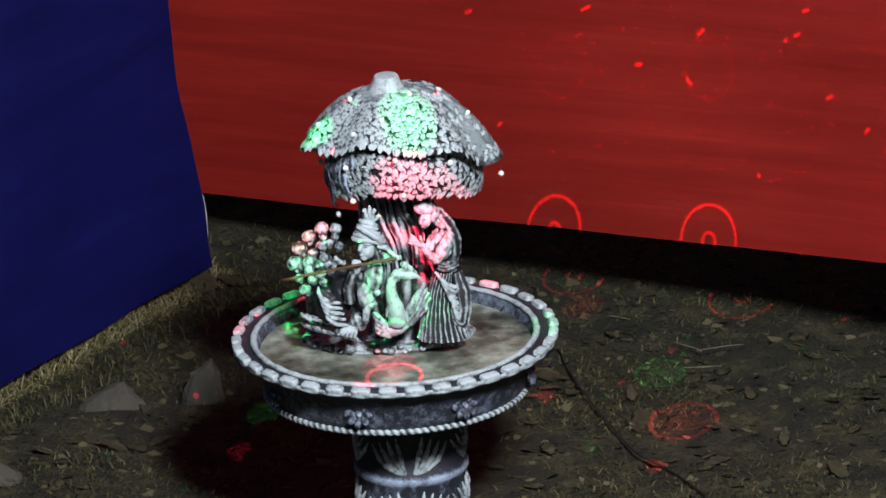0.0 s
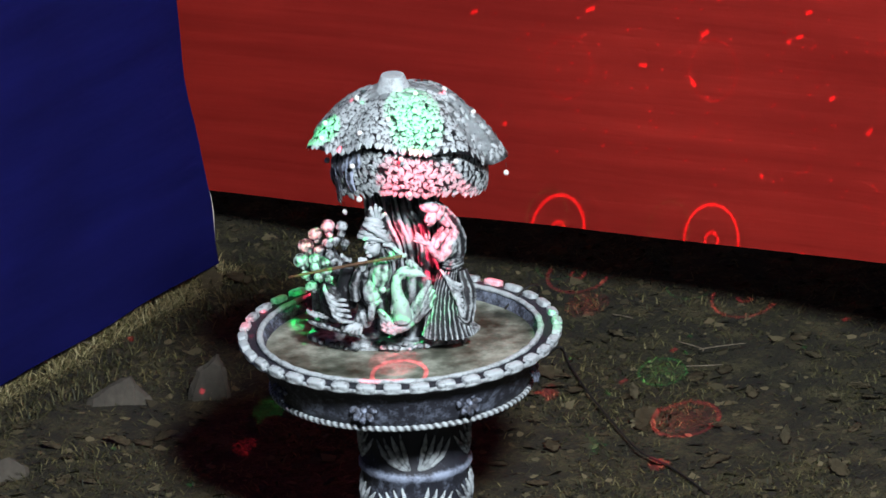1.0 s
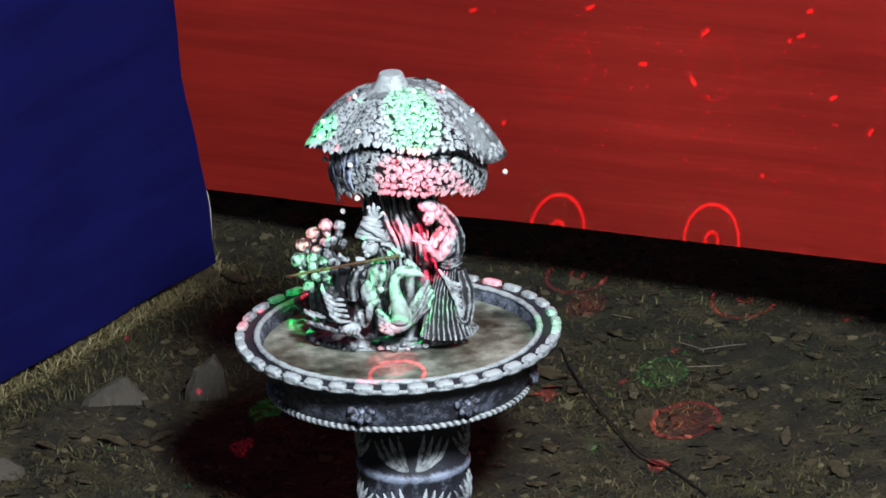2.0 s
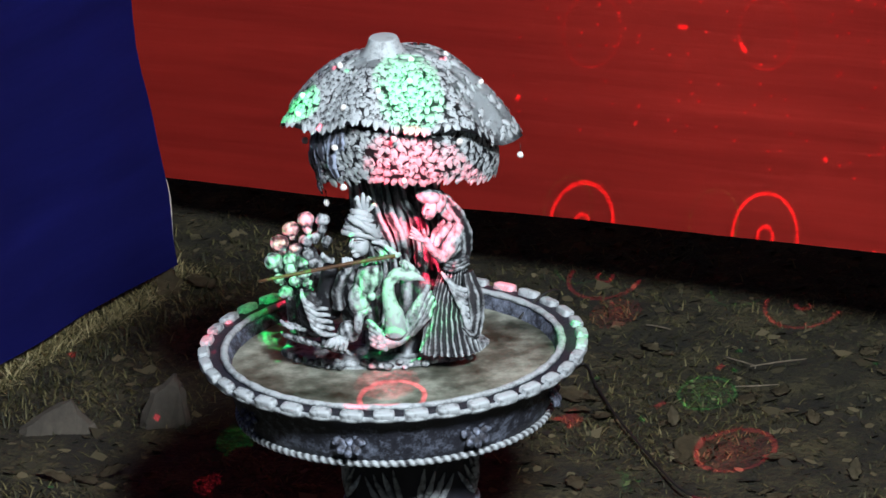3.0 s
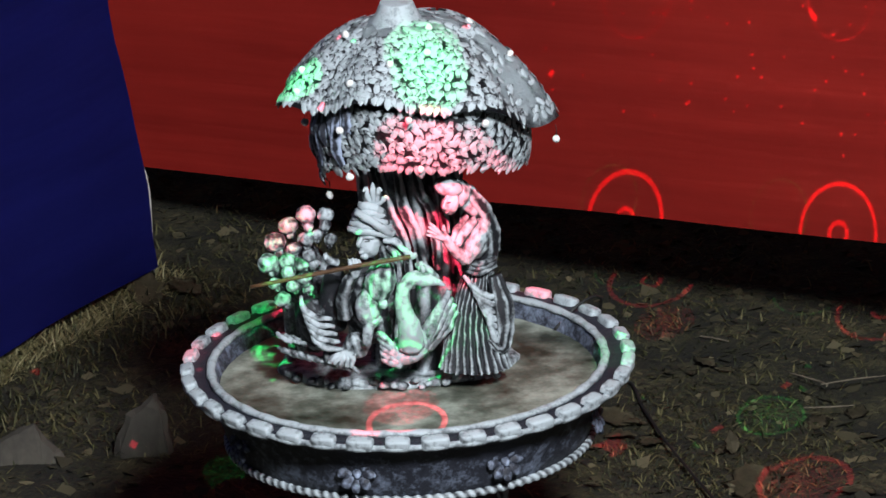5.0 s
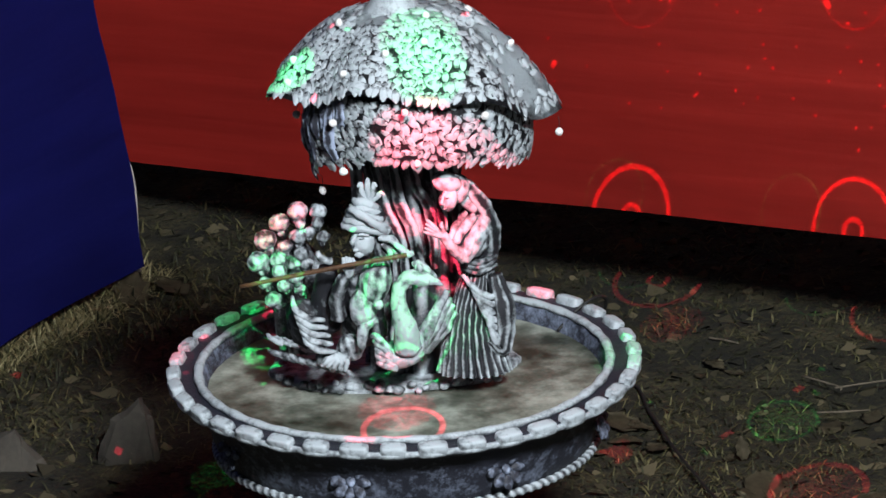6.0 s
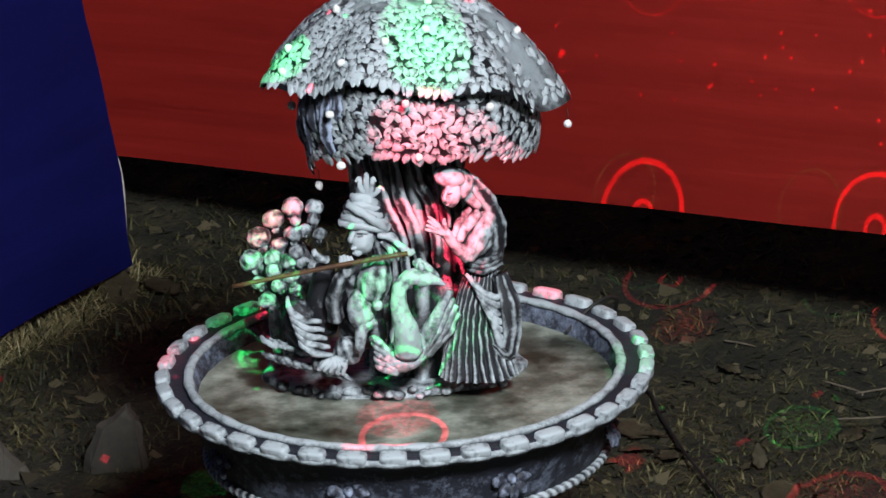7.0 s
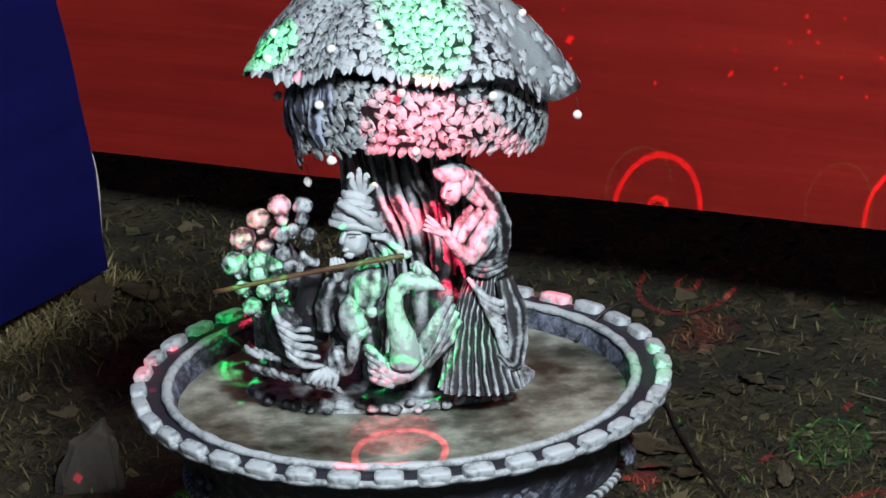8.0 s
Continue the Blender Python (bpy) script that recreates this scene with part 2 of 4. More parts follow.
for k in range(4):
    for side in (-1, 1):
        for j in range(4):
            for foot_z, height in ((0.181, 0.076), (0.078, 0.070)):
                bm = fresh()
                mid = radians(-92 + 90 * k)

                def on_column(t, side=side, j=j, mid=mid, foot_z=foot_z, height=height):
                    a = mid + side * radians(3 + (11 + 9.5 * j) * t ** 0.75)
                    r = 0.0995 + 0.005 * math.sin(math.pi * t * 0.8)
                    return (0.019 + r * math.cos(a), r * math.sin(a), foot_z + (height - 0.006 * j) * t ** (1.05 + 0.12 * j))
                tube(bm, [on_column(t / 5) for t in range(6)], [0.0016, 0.0030, 0.0046, 0.0054, 0.0040, 0.0010], 8, 0.80, 0.5, steps=3)
                part("moulded_leaf", bm, CEMENT, pedestal)

bm = fresh()
lathe(bm, [(0.10, 0.318, .2), (0.20, 0.312, .2), (0.234, 0.320, .3), (0.242, 0.329, .4), (0.249, 0.345, .5), (0.258, 0.375, .4), (0.268, 0.398, .3), (0.278, 0.410, .1), (0.288, 0.413, .1),
           (0.296, 0.416, .3), (0.297, 0.420, .3), (0.294, 0.424, .1), (0.290, 0.4245, .0), (0.285, 0.4235, .0), (0.281, 0.4235, .0), (0.277, 0.4225, .0), (0.271, 0.4225, .0), (0.262, 0.424, .5), (0.258, 0.418, .6),
           (0.252, 0.40, .55), (0.240, 0.38, .45), (0.20, 0.365, .3), (0.001, 0.36, .3)], 128)
bowl = part("bowl", bm, SLATE, fountain, "wide shallow bowl, slate grey outside")

bm = fresh()


def inner_rim(u, v):
    a, c = 2 * math.pi * u, 2 * math.pi * v
    r = 0.0062 * (1 + 0.10 * math.cos(37 * a)) + 0.001 * noise.noise(Vector((math.cos(a) * 9, math.sin(a) * 9, v)))
    # pale along the crest, falling off towards the underside
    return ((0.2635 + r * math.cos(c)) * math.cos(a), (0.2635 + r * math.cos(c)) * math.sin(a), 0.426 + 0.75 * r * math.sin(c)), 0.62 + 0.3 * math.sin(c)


grid(bm, 256, 10, inner_rim, close_u=True, close_v=True)
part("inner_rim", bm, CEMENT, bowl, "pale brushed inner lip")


def rounded_block(bm, half, power=0.55, nu=24, nv=12, top=0.95):
    def f(u, v):
        a, b = 2 * math.pi * u, math.pi * min(max(v, 0.01), 0.99)

        def pw(x):
            return math.copysign(abs(x) ** power, x)
        p = (half[0] * pw(math.sin(b)) * pw(math.cos(a)), half[1] * pw(math.sin(b)) * pw(math.sin(a)), half[2] * pw(math.cos(b)))
        # palest on the top face, darkest underneath, broken up by noise
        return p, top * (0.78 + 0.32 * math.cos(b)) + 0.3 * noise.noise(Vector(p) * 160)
    rows = grid(bm, nu, nv, f, close_u=True)
    bm.faces.new(rows[0][::-1])
    bm.faces.new(rows[-1])


bm = fresh()
rounded_block(bm, (0.0182, 0.0090, 0.0092), 0.40)
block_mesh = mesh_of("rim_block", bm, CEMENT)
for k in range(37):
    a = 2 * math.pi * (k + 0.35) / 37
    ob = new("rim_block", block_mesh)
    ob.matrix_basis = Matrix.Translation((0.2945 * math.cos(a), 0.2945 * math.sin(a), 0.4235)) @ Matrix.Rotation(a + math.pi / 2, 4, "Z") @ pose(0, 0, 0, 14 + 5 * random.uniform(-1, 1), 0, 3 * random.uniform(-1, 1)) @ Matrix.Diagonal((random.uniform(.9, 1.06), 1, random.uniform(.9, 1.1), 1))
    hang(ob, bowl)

bm = fresh()


def outer_rim(u, v):
    a, c = 2 * math.pi * u, 2 * math.pi * v
    r = 0.0062 + 0.0011 * math.cos(37 * a - 2 * math.pi * 0.35) + 0.0007 * noise.noise(Vector((math.cos(a) * 14, math.sin(a) * 14, v * 2)))
    # paler on the upper half and on each scallop, darker below
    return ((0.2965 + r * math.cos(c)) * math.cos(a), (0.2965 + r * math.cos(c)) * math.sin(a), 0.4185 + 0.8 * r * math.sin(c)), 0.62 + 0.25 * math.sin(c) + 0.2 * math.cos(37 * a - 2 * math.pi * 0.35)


grid(bm, 256, 10, outer_rim, close_u=True, close_v=True)
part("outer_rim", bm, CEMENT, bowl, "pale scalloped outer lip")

bm = fresh()


def rope(u, v):
    a, c = 2 * math.pi * u, 2 * math.pi * v
    wv = 0.5 + 0.5 * math.cos(110 * a + c * 1.0)
    r = 0.0062 * (0.74 + 0.26 * wv)
    return ((0.2445 + r * math.cos(c)) * math.cos(a), (0.2445 + r * math.cos(c)) * math.sin(a), 0.325 + r * math.sin(c)), 0.25 + 0.7 * wv


grid(bm, 770, 8, rope, close_u=True, close_v=True)
part("rope_moulding", bm, CEMENT, bowl, "twisted rope moulding round the base of the bowl")

for k in range(8):
    a = radians(-90 - 17 + 45 * k)
    bm = fresh()
    ellipsoid(bm, (0, 0, 0), (0.007, 0.004, 0.007), brush_and_shade=0.9, nu=12, nv=8)
    for j in range(8):
        c = 2 * math.pi * j / 8
        ellipsoid(bm, (0.0170 * math.cos(c), 0, 0.0170 * math.sin(c)), (0.0105, 0.0028, 0.0068), (0, -math.degrees(c), 0), 14, 8, 0.62)
    bmesh.ops.transform(bm, matrix=Matrix.Translation((0.2585 * math.cos(a), 0.2585 * math.sin(a), 0.366)) @ Matrix.Rotation(a + math.pi / 2, 4, "Z") @ Matrix.Rotation(radians(-16), 4, "X"), verts=bm.verts)
    part("flower_medallion", bm, SLATE, bowl, "round flower medallion in low relief")

bm = fresh()
grid(bm, 96, 14, lambda u, v: ((0.2555 * v * math.cos(2 * math.pi * u), 0.2555 * v * math.sin(2 * math.pi * u), 0.402 + 0.0012 * noise.noise(Vector((v * 9 * math.cos(2 * math.pi * u), v * 9 * math.sin(2 * math.pi * u), 1)))), 0), close_u=True)
water = part("water", bm, WATER, fountain, "cloudy shallow water")

# ---- island with tree, canopies and figures ----
bm = fresh()


def island_f(u, v):
    a = 2 * math.pi * u
    r = 1 - 0.06 * noise.noise(Vector((math.cos(a) * 3, math.sin(a) * 3, 5)))
    k = min(1.0, v * 1.15)
    h = 0.014 * (1 - max(0, v - 0.8) / 0.2) + 0.006 * noise.noise(Vector((v * 6 * math.cos(a), v * 6 * math.sin(a), 2)))
    return (-0.012 + 0.163 * r * k * math.cos(a), 0.062 + 0.100 * r * k * math.sin(a), 0.398 + h), 0.62 + 0.6 * noise.noise(Vector((v * 14 * math.cos(a), v * 14 * math.sin(a), 8)))


grid(bm, 72, 12, island_f, close_u=True)
island = part("island", bm, CEMENT, fountain, "rough cement island under the figures")

bm = fresh()
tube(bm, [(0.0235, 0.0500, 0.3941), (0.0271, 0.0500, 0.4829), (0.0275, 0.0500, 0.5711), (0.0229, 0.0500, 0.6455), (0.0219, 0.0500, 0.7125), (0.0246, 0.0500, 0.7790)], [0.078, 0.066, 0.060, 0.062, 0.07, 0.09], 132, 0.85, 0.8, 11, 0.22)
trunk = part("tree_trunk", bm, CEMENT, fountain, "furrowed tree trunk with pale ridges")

for line, width in ((((-0.0276, -0.0040, 0.7100), (-0.0166, -0.0070, 0.6510), (0.0026, -0.0090, 0.5994), (0.0093, -0.0100, 0.5352)), 0.0075),
                    (((-0.0046, -0.0060, 0.7200), (0.0037, -0.0110, 0.6533), (0.0196, -0.0130, 0.6120), (0.0282, -0.0140, 0.5442)), 0.0085),
                    (((0.0196, -0.0060, 0.7200), (0.0266, -0.0100, 0.6723), (0.0422, -0.0110, 0.6378), (0.0452, -0.0110, 0.5604)), 0.0075),
                    (((-0.0500, 0.0100, 0.7100), (-0.0470, 0.0060, 0.6019), (-0.0400, 0.0000, 0.5074)), 0.0090),
                    (((0.0467, -0.0020, 0.7200), (0.0521, -0.0060, 0.6777), (0.0604, -0.0060, 0.6103)), 0.0065),
                    (((0.0700, 0.0150, 0.7150), (0.0760, 0.0100, 0.6500), (0.0820, 0.0060, 0.5600)), 0.0080)):
    bm = fresh()
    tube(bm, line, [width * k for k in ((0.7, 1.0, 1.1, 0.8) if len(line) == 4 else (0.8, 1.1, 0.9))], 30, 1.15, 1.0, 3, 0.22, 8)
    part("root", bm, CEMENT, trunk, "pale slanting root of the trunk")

CX = 0.026


def upper(theta, s):
    c, d = math.cos(theta), math.sin(theta)
    front = max(0.0, -d) ** 1.5
    scallop = 1 + 0.035 * s * math.cos(7 * theta + 0.9)
    z_edge = 0.782 + 0.054 * front + 0.004 * math.cos(7 * theta + 0.9) - 0.021 * c
    return Vector((CX * (0.3 + 0.7 * s) + 0.184 * s * scallop * c, (0.142 if d < 0 else 0.16) * s * scallop * d, z_edge + (0.915 - z_edge) * (1 - s ** (2.45 + 0.4 * c)) + 0.004 * math.cos(7 * theta + 0.9) * s))


def lower(theta, s):
    c, d = math.cos(theta), math.sin(theta)
    lobe = 1 + 0.05 * abs(math.cos(3.5 * theta + 0.35))
    bulge = math.sin(math.pi * (0.24 + 0.44 * s))
    front = max(0.0, -d)
    drop = 0.034 * max(0.0, -c) ** 2 * (1 - front) * s
    return Vector((CX + (0.112 + 0.030 * bulge) * lobe * c * (0.91 if c < 0 else 1.0), (0.095 + 0.028 * bulge) * lobe * d, 0.802 - 0.084 * s + 0.030 * front - drop - 0.010 * c - 0.006 * s * abs(math.sin(3.5 * theta + 0.35))))


def leaf_mesh(k):
    """A small moulded leaf, its stalk at the origin, its tip towards -y, its back to -z."""
    bm = fresh()
    L = bm.verts.layers.float["brush_and_shade"]
    rows = []
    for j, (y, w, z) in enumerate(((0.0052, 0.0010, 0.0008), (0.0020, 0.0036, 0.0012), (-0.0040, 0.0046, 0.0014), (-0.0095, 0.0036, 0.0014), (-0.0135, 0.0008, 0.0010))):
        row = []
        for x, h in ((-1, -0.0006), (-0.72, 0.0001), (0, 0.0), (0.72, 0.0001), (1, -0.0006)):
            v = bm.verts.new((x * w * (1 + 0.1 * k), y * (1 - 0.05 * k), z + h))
            # palest either side of the midrib, darkest at the stalk and along the rims
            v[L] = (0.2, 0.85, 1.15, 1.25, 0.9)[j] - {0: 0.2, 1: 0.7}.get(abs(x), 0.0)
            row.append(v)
        rows.append(row)
    for a, b in zip(rows, rows[1:]):
        for i in range(4):
            bm.faces.new((a[i], b[i], b[i + 1], a[i + 1]))
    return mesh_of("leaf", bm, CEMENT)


def canopy(name, surface, s0, s1, rows, label, worn):
    """worn(angle, s): how far the moulded leaves are smoothed away there, 0 to 1."""
    bm = fresh()
    
    def shell(u, v):
        th, ss = 2 * math.pi * u, s0 + (s1 - s0) * v
        p, w = surface(th, ss), worn(th, ss)
        streak = noise.noise(Vector((th * 9, ss * 4, 6)))
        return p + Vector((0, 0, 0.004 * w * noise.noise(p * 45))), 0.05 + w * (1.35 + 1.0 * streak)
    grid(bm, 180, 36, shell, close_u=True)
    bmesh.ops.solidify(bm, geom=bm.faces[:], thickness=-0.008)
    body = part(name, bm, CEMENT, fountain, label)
    meshes = [leaf_mesh(k) for k in (-1, 0, 1)]
    spots = []
    for j in range(rows):
        s = s0 + (s1 - s0) * (j + 0.75) / rows
        ring = sum((surface(2 * math.pi * (i + 1) / 40, s) - surface(2 * math.pi * i / 40, s)).length for i in range(40))
        n = max(4, int(ring / 0.0080))
        for i in range(n):
            th = 2 * math.pi * (i + 0.5 * (j % 2) + random.uniform(-0.28, 0.28)) / n
            ss = min(s1 - 0.04, s + random.uniform(-0.35, 0.35) * (s1 - s0) / rows)
            if random.random() < worn(th, ss):
                continue
            p = surface(th, ss)
            down = (surface(th, ss + 0.01) - surface(th, ss - 0.01)).normalized()
            side = (surface(th + 0.01, ss) - surface(th - 0.01, ss)).normalized()
            nrm = side.cross(down)
            if nrm.dot(p - Vector((CX, 0, 0.74))) < 0:
                nrm = -nrm
            nrm.normalize()
            y = -down
            x = y.cross(nrm).normalized()
            R = Matrix((x, y, nrm)).transposed().to_4x4()
            m = Matrix.Translation(p + nrm * 0.0012) @ R @ pose(0, 0, 0, random.uniform(2, 15), random.uniform(-9, 9), random.gauss(0, 60)) @ Matrix.Scale(random.uniform(0.88, 1.2), 4)
            spots.append((p.y, m, random.choice(meshes)))
    spots.sort(key=lambda q: q[0])
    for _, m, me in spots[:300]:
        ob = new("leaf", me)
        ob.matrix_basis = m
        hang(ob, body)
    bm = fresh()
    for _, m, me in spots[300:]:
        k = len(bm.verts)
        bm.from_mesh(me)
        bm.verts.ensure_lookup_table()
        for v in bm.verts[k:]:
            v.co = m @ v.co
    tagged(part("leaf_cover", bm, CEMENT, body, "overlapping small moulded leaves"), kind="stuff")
    return body


def worn_top(th, s):
    """Smooth round the finial and in a bald patch on the side away from the flute."""
    a = (th + 0.30 + math.pi) % (2 * math.pi) - math.pi
    bald = max(0.0, 1 - (a / 0.62) ** 2) * max(0.0, 1 - ((s - 0.74) / 0.30) ** 2)
    crown = max(0.0, min(1.0, (0.46 - s) / 0.12)) * 0.75
    return min(0.78, max(crown, 1.0 * bald))


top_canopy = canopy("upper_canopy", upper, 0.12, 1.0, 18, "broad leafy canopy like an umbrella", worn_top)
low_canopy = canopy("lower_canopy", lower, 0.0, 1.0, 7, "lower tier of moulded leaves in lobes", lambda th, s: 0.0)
for k in range(11):
    th = radians(168 + 5.6 * k)
    top, drop = lower(th, 0.12), 0.072 + 0.022 * math.sin(k * 2.3) - 0.0015 * k
    out = Vector((math.cos(th), math.sin(th), 0)) * 0.006
    bm = fresh()
    tube(bm, [top + out * 0.6, top + out + Vector((0.003 * math.sin(k * 4), 0, -0.35 * drop)), top + out * 1.1 + Vector((-0.003 * math.sin(k * 3), 0, -0.7 * drop)), top + out * 0.7 + Vector((0.002, 0, -drop))], [0.005, 0.0080, 0.0085, 0.0045], 24, 1.25, 0.8, 3, 0.25, 7)
    part("hanging_vine", bm, SLATE, low_canopy, "dull grey vine strand hanging from the canopy")

bm = fresh()
fz = 0.906
lathe(bm, [(0.001, fz + 0.0316, 1.1), (0.0203, fz + 0.0316, 1.1), (0.0214, fz + 0.0313, 1.1), (0.0222, fz + 0.0302, 1.05), (0.0232, fz + 0.0279, 1.0), (0.0262, fz + 0.0197, 1.0), (0.0318, fz + 0.0090, 1.0), (0.0375, fz + 0.0025, 0.95), (0.0385, fz + 0.0008, 0.6), (0.0375, fz - 0.001, .1), (0.031, fz - 0.003, .0), (0.033, fz - 0.014, .0)], 48, (0.006, 0))
part("finial", bm, CEMENT, fountain, "pale blunt cone on top")


def pearl(place, r=0.0050, thread=0.0):
    bm = fresh()
    ellipsoid(bm, place, (r, r, r * 1.05), nu=14, nv=10)
    ob = part("pearl", bm, BEAD, fountain, "white plastic pearl")
    if thread:
        bm = fresh()
        p = Vector(place)
        tube(bm, [p + Vector((0, 0, r)), p + Vector((0.0006, 0, r + thread * 0.5)), p + Vector((0, 0.004, r + thread))], [0.0005] * 3, 5, 0.1)
        part("thread", bm, CABLE, ob)


for s, th in ((0.80, 196), (0.93, 206), (0.72, 258), (0.86, 238), (0.60, 283), (0.72, -12), (0.45, 200), (0.5, 20), (0.35, 300)):
    p = upper(radians(th), s)
    pearl(p + Vector((0, -0.003, 0.005)))
for p in ((0.0144, -0.1450, 0.8223), (0.1155, -0.1200, 0.8042), (0.2102, 0.0000, 0.7333), (-0.0766, -0.1000, 0.7965), (-0.1224, 0.0200, 0.7658), (0.0276, -0.1250, 0.7462), (0.1299, -0.0800, 0.7246), (-0.0661, -0.0900, 0.7262), (-0.0937, 0.0000, 0.6685)):
    pearl(p, 0.0050, 0.014)

# peacock-like fan of flower buds behind the seated figure
for bx, by, bz, r in ((-0.1267, -0.0100, 0.6459, 0.0124), (-0.1009, 0.0000, 0.6408, 0.0105), (-0.1508, -0.0200, 0.6350, 0.0126), (-0.1242, -0.0250, 0.6341, 0.0072), (-0.1023, -0.0100, 0.6295, 0.0082), (-0.1695, -0.0300, 0.6166, 0.0138), (-0.1449, -0.0300, 0.6061, 0.0096),
                      (-0.1282, -0.0250, 0.6164, 0.0104), (-0.1131, -0.0200, 0.6200, 0.0072), (-0.0954, -0.0200, 0.6136, 0.0082), (-0.1795, -0.0450, 0.5928, 0.0136), (-0.1539, -0.0450, 0.5950, 0.0102), (-0.1237, -0.0400, 0.5991, 0.0096), (-0.1355, -0.0450, 0.5892, 0.0096),
                      (-0.1533, -0.0550, 0.5829, 0.0094), (-0.1481, -0.0550, 0.5630, 0.0086), (-0.1331, -0.0550, 0.5736, 0.0096), (-0.1628, -0.0500, 0.5429, 0.0102), (-0.1281, -0.0500, 0.5556, 0.0072), (-0.1721, -0.0500, 0.5657, 0.0084), (-0.1179, -0.0400, 0.5851, 0.0078)):
    bm = fresh()
    r *= 1.05
    c = Vector((bx, by, bz))
    t = math.degrees(math.atan2(bx + 0.115, bz - 0.52)) * 0.6
    away = Vector((math.sin(radians(t)), -0.25, math.cos(radians(t)))).normalized()
    ellipsoid(bm, c, (r * 1.06, r * 0.9, r * 0.92), (8, t, 0), 42, 16, 0.85, 7, 0.055)
    ellipsoid(bm, c - away * 0.95 * r, (r * 0.68, r * 0.62, r * 0.55), (0, t, 0), 24, 10, 0.8, 6, 0.2)
    tube(bm, [c - away * 0.9 * r, c - away * 2.2 * r + Vector((0, 0.012, 0))], [r * 0.45, r * 0.4], 8, 0.3, steps=1)
    part("flower_bud", bm, CEMENT, fountain)
bm = fresh()
tube(bm, [(-0.1306, 0.0300, 0.4436), (-0.1273, 0.0200, 0.5153), (-0.1339, 0.0200, 0.5630), (-0.1366, 0.0300, 0.5864)], [0.03, 0.040, 0.038, 0.02], 36, 0.55, 0.6, 9, 0.2)
part("bud_stem", bm, CEMENT, fountain, "dark stem mass behind the flower buds")

# standing robed statue
bm = fresh()
hip, foot = Vector((0.0999, -0.0300, 0.5667)), Vector((0.0906, -0.0500, 0.4345))


def skirt(u, v):
    a = 2 * math.pi * u
    wv = 0.5 + 0.5 * math.cos(26 * a)
    r = (0.020 + 0.028 * v ** 1.15) * (1 - 0.20 * (1 - wv) * min(1, v * 2 + 0.1))
    p = hip.lerp(foot, v) + Vector((r * 1.02 * math.cos(a) - 0.006 * math.sin(math.pi * v), r * 0.72 * math.sin(a), 0))
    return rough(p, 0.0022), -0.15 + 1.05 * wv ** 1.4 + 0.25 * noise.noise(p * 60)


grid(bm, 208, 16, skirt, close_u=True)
for k in range(7):
    low = -0.010 * k
    tube(bm, [hip + Vector((-0.021 + 0.003 * k, -0.021, -0.002 + 0.3 * low)), hip + Vector((-0.008 + 0.003 * k, -0.030 - 0.001 * k, -0.016 + 0.8 * low)), hip + Vector((0.012 + 0.001 * k, -0.031 - 0.001 * k, -0.030 + low)), hip + Vector((0.030, -0.020, -0.026 + low))], [0.0022, 0.0040, 0.0046, 0.0024], 9, 0.85, 0.6)
tube(bm, [hip + Vector((0.02, -0.02, -0.004)), hip + Vector((0.03, -0.024, -0.05)), hip + Vector((0.026, -0.03, -0.10)), hip + Vector((0.01, -0.035, -0.088))], [0.010, 0.016, 0.012, 0.004], 42, 0.85, 0.8, 7, 0.16)
for k in range(3):
    tube(bm, [hip + Vector((-0.022, -0.012, 0.004 + 0.006 * k)), hip + Vector((0, -0.023, 0.001 + 0.006 * k)), hip + Vector((0.023, -0.010, 0.006 + 0.006 * k))], [0.003, 0.0042, 0.003], 8, 0.7)
tube(bm, [hip, (0.1033, -0.0300, 0.5906), (0.1005, -0.0350, 0.6194), (0.0927, -0.0400, 0.6483)], [0.022, 0.024, 0.026, 0.016], 36, 0.85, 0.8, 6, 0.12)
ellipsoid(bm, (0.0965, -0.0550, 0.6110), (0.018, 0.014, 0.022), (0, 20, 0), brush_and_shade=0.95)
tube(bm, [(0.1071, -0.0500, 0.6393), (0.0998, -0.0650, 0.6225), (0.0837, -0.0750, 0.6004), (0.0798, -0.0760, 0.5956)], [0.011, 0.014, 0.011, 0.008], 14, 0.95)
tube(bm, [(0.0823, -0.0760, 0.5968), (0.0690, -0.0850, 0.6128), (0.0560, -0.0900, 0.6339)], [0.009, 0.0075, 0.006], 12, 0.9)
for j in range(4):
    tube(bm, [(0.0572, -0.0900, 0.6325), Vector((0.0438, -0.0940, 0.6413)) + Vector((0, 0, 0.004 * j - 0.004)), Vector((0.0316, -0.0920, 0.6464)) + Vector((0.0015 * j, 0, 0.0055 * j - 0.006))], [0.004, 0.003, 0.0016], 7, 0.95)
tube(bm, [(0.0585, -0.0900, 0.6338), (0.0552, -0.0900, 0.6459), (0.0549, -0.0900, 0.6525)], [0.004, 0.003, 0.002], 7, 0.9)
tube(bm, [(0.0971, -0.0600, 0.6474), (0.0813, -0.0780, 0.6362), (0.0718, -0.0840, 0.6203)], [0.006, 0.007, 0.005], 10, 0.8, 0.7)
tube(bm, [(0.0872, -0.0650, 0.6537), (0.0727, -0.0800, 0.6407), (0.0657, -0.0880, 0.6274)], [0.004, 0.005, 0.004], 10, 0.8, 0.7)
ellipsoid(bm, (0.0655, -0.0880, 0.6820), (0.0122, 0.0120, 0.0155), (0, 14, 0), brush_and_shade=1.15)
tube(bm, [(0.0590, -0.0985, 0.6900), (0.0560, -0.1010, 0.6820), (0.0585, -0.0985, 0.6780)], [0.0014, 0.0026, 0.0014], 7, 1.15)
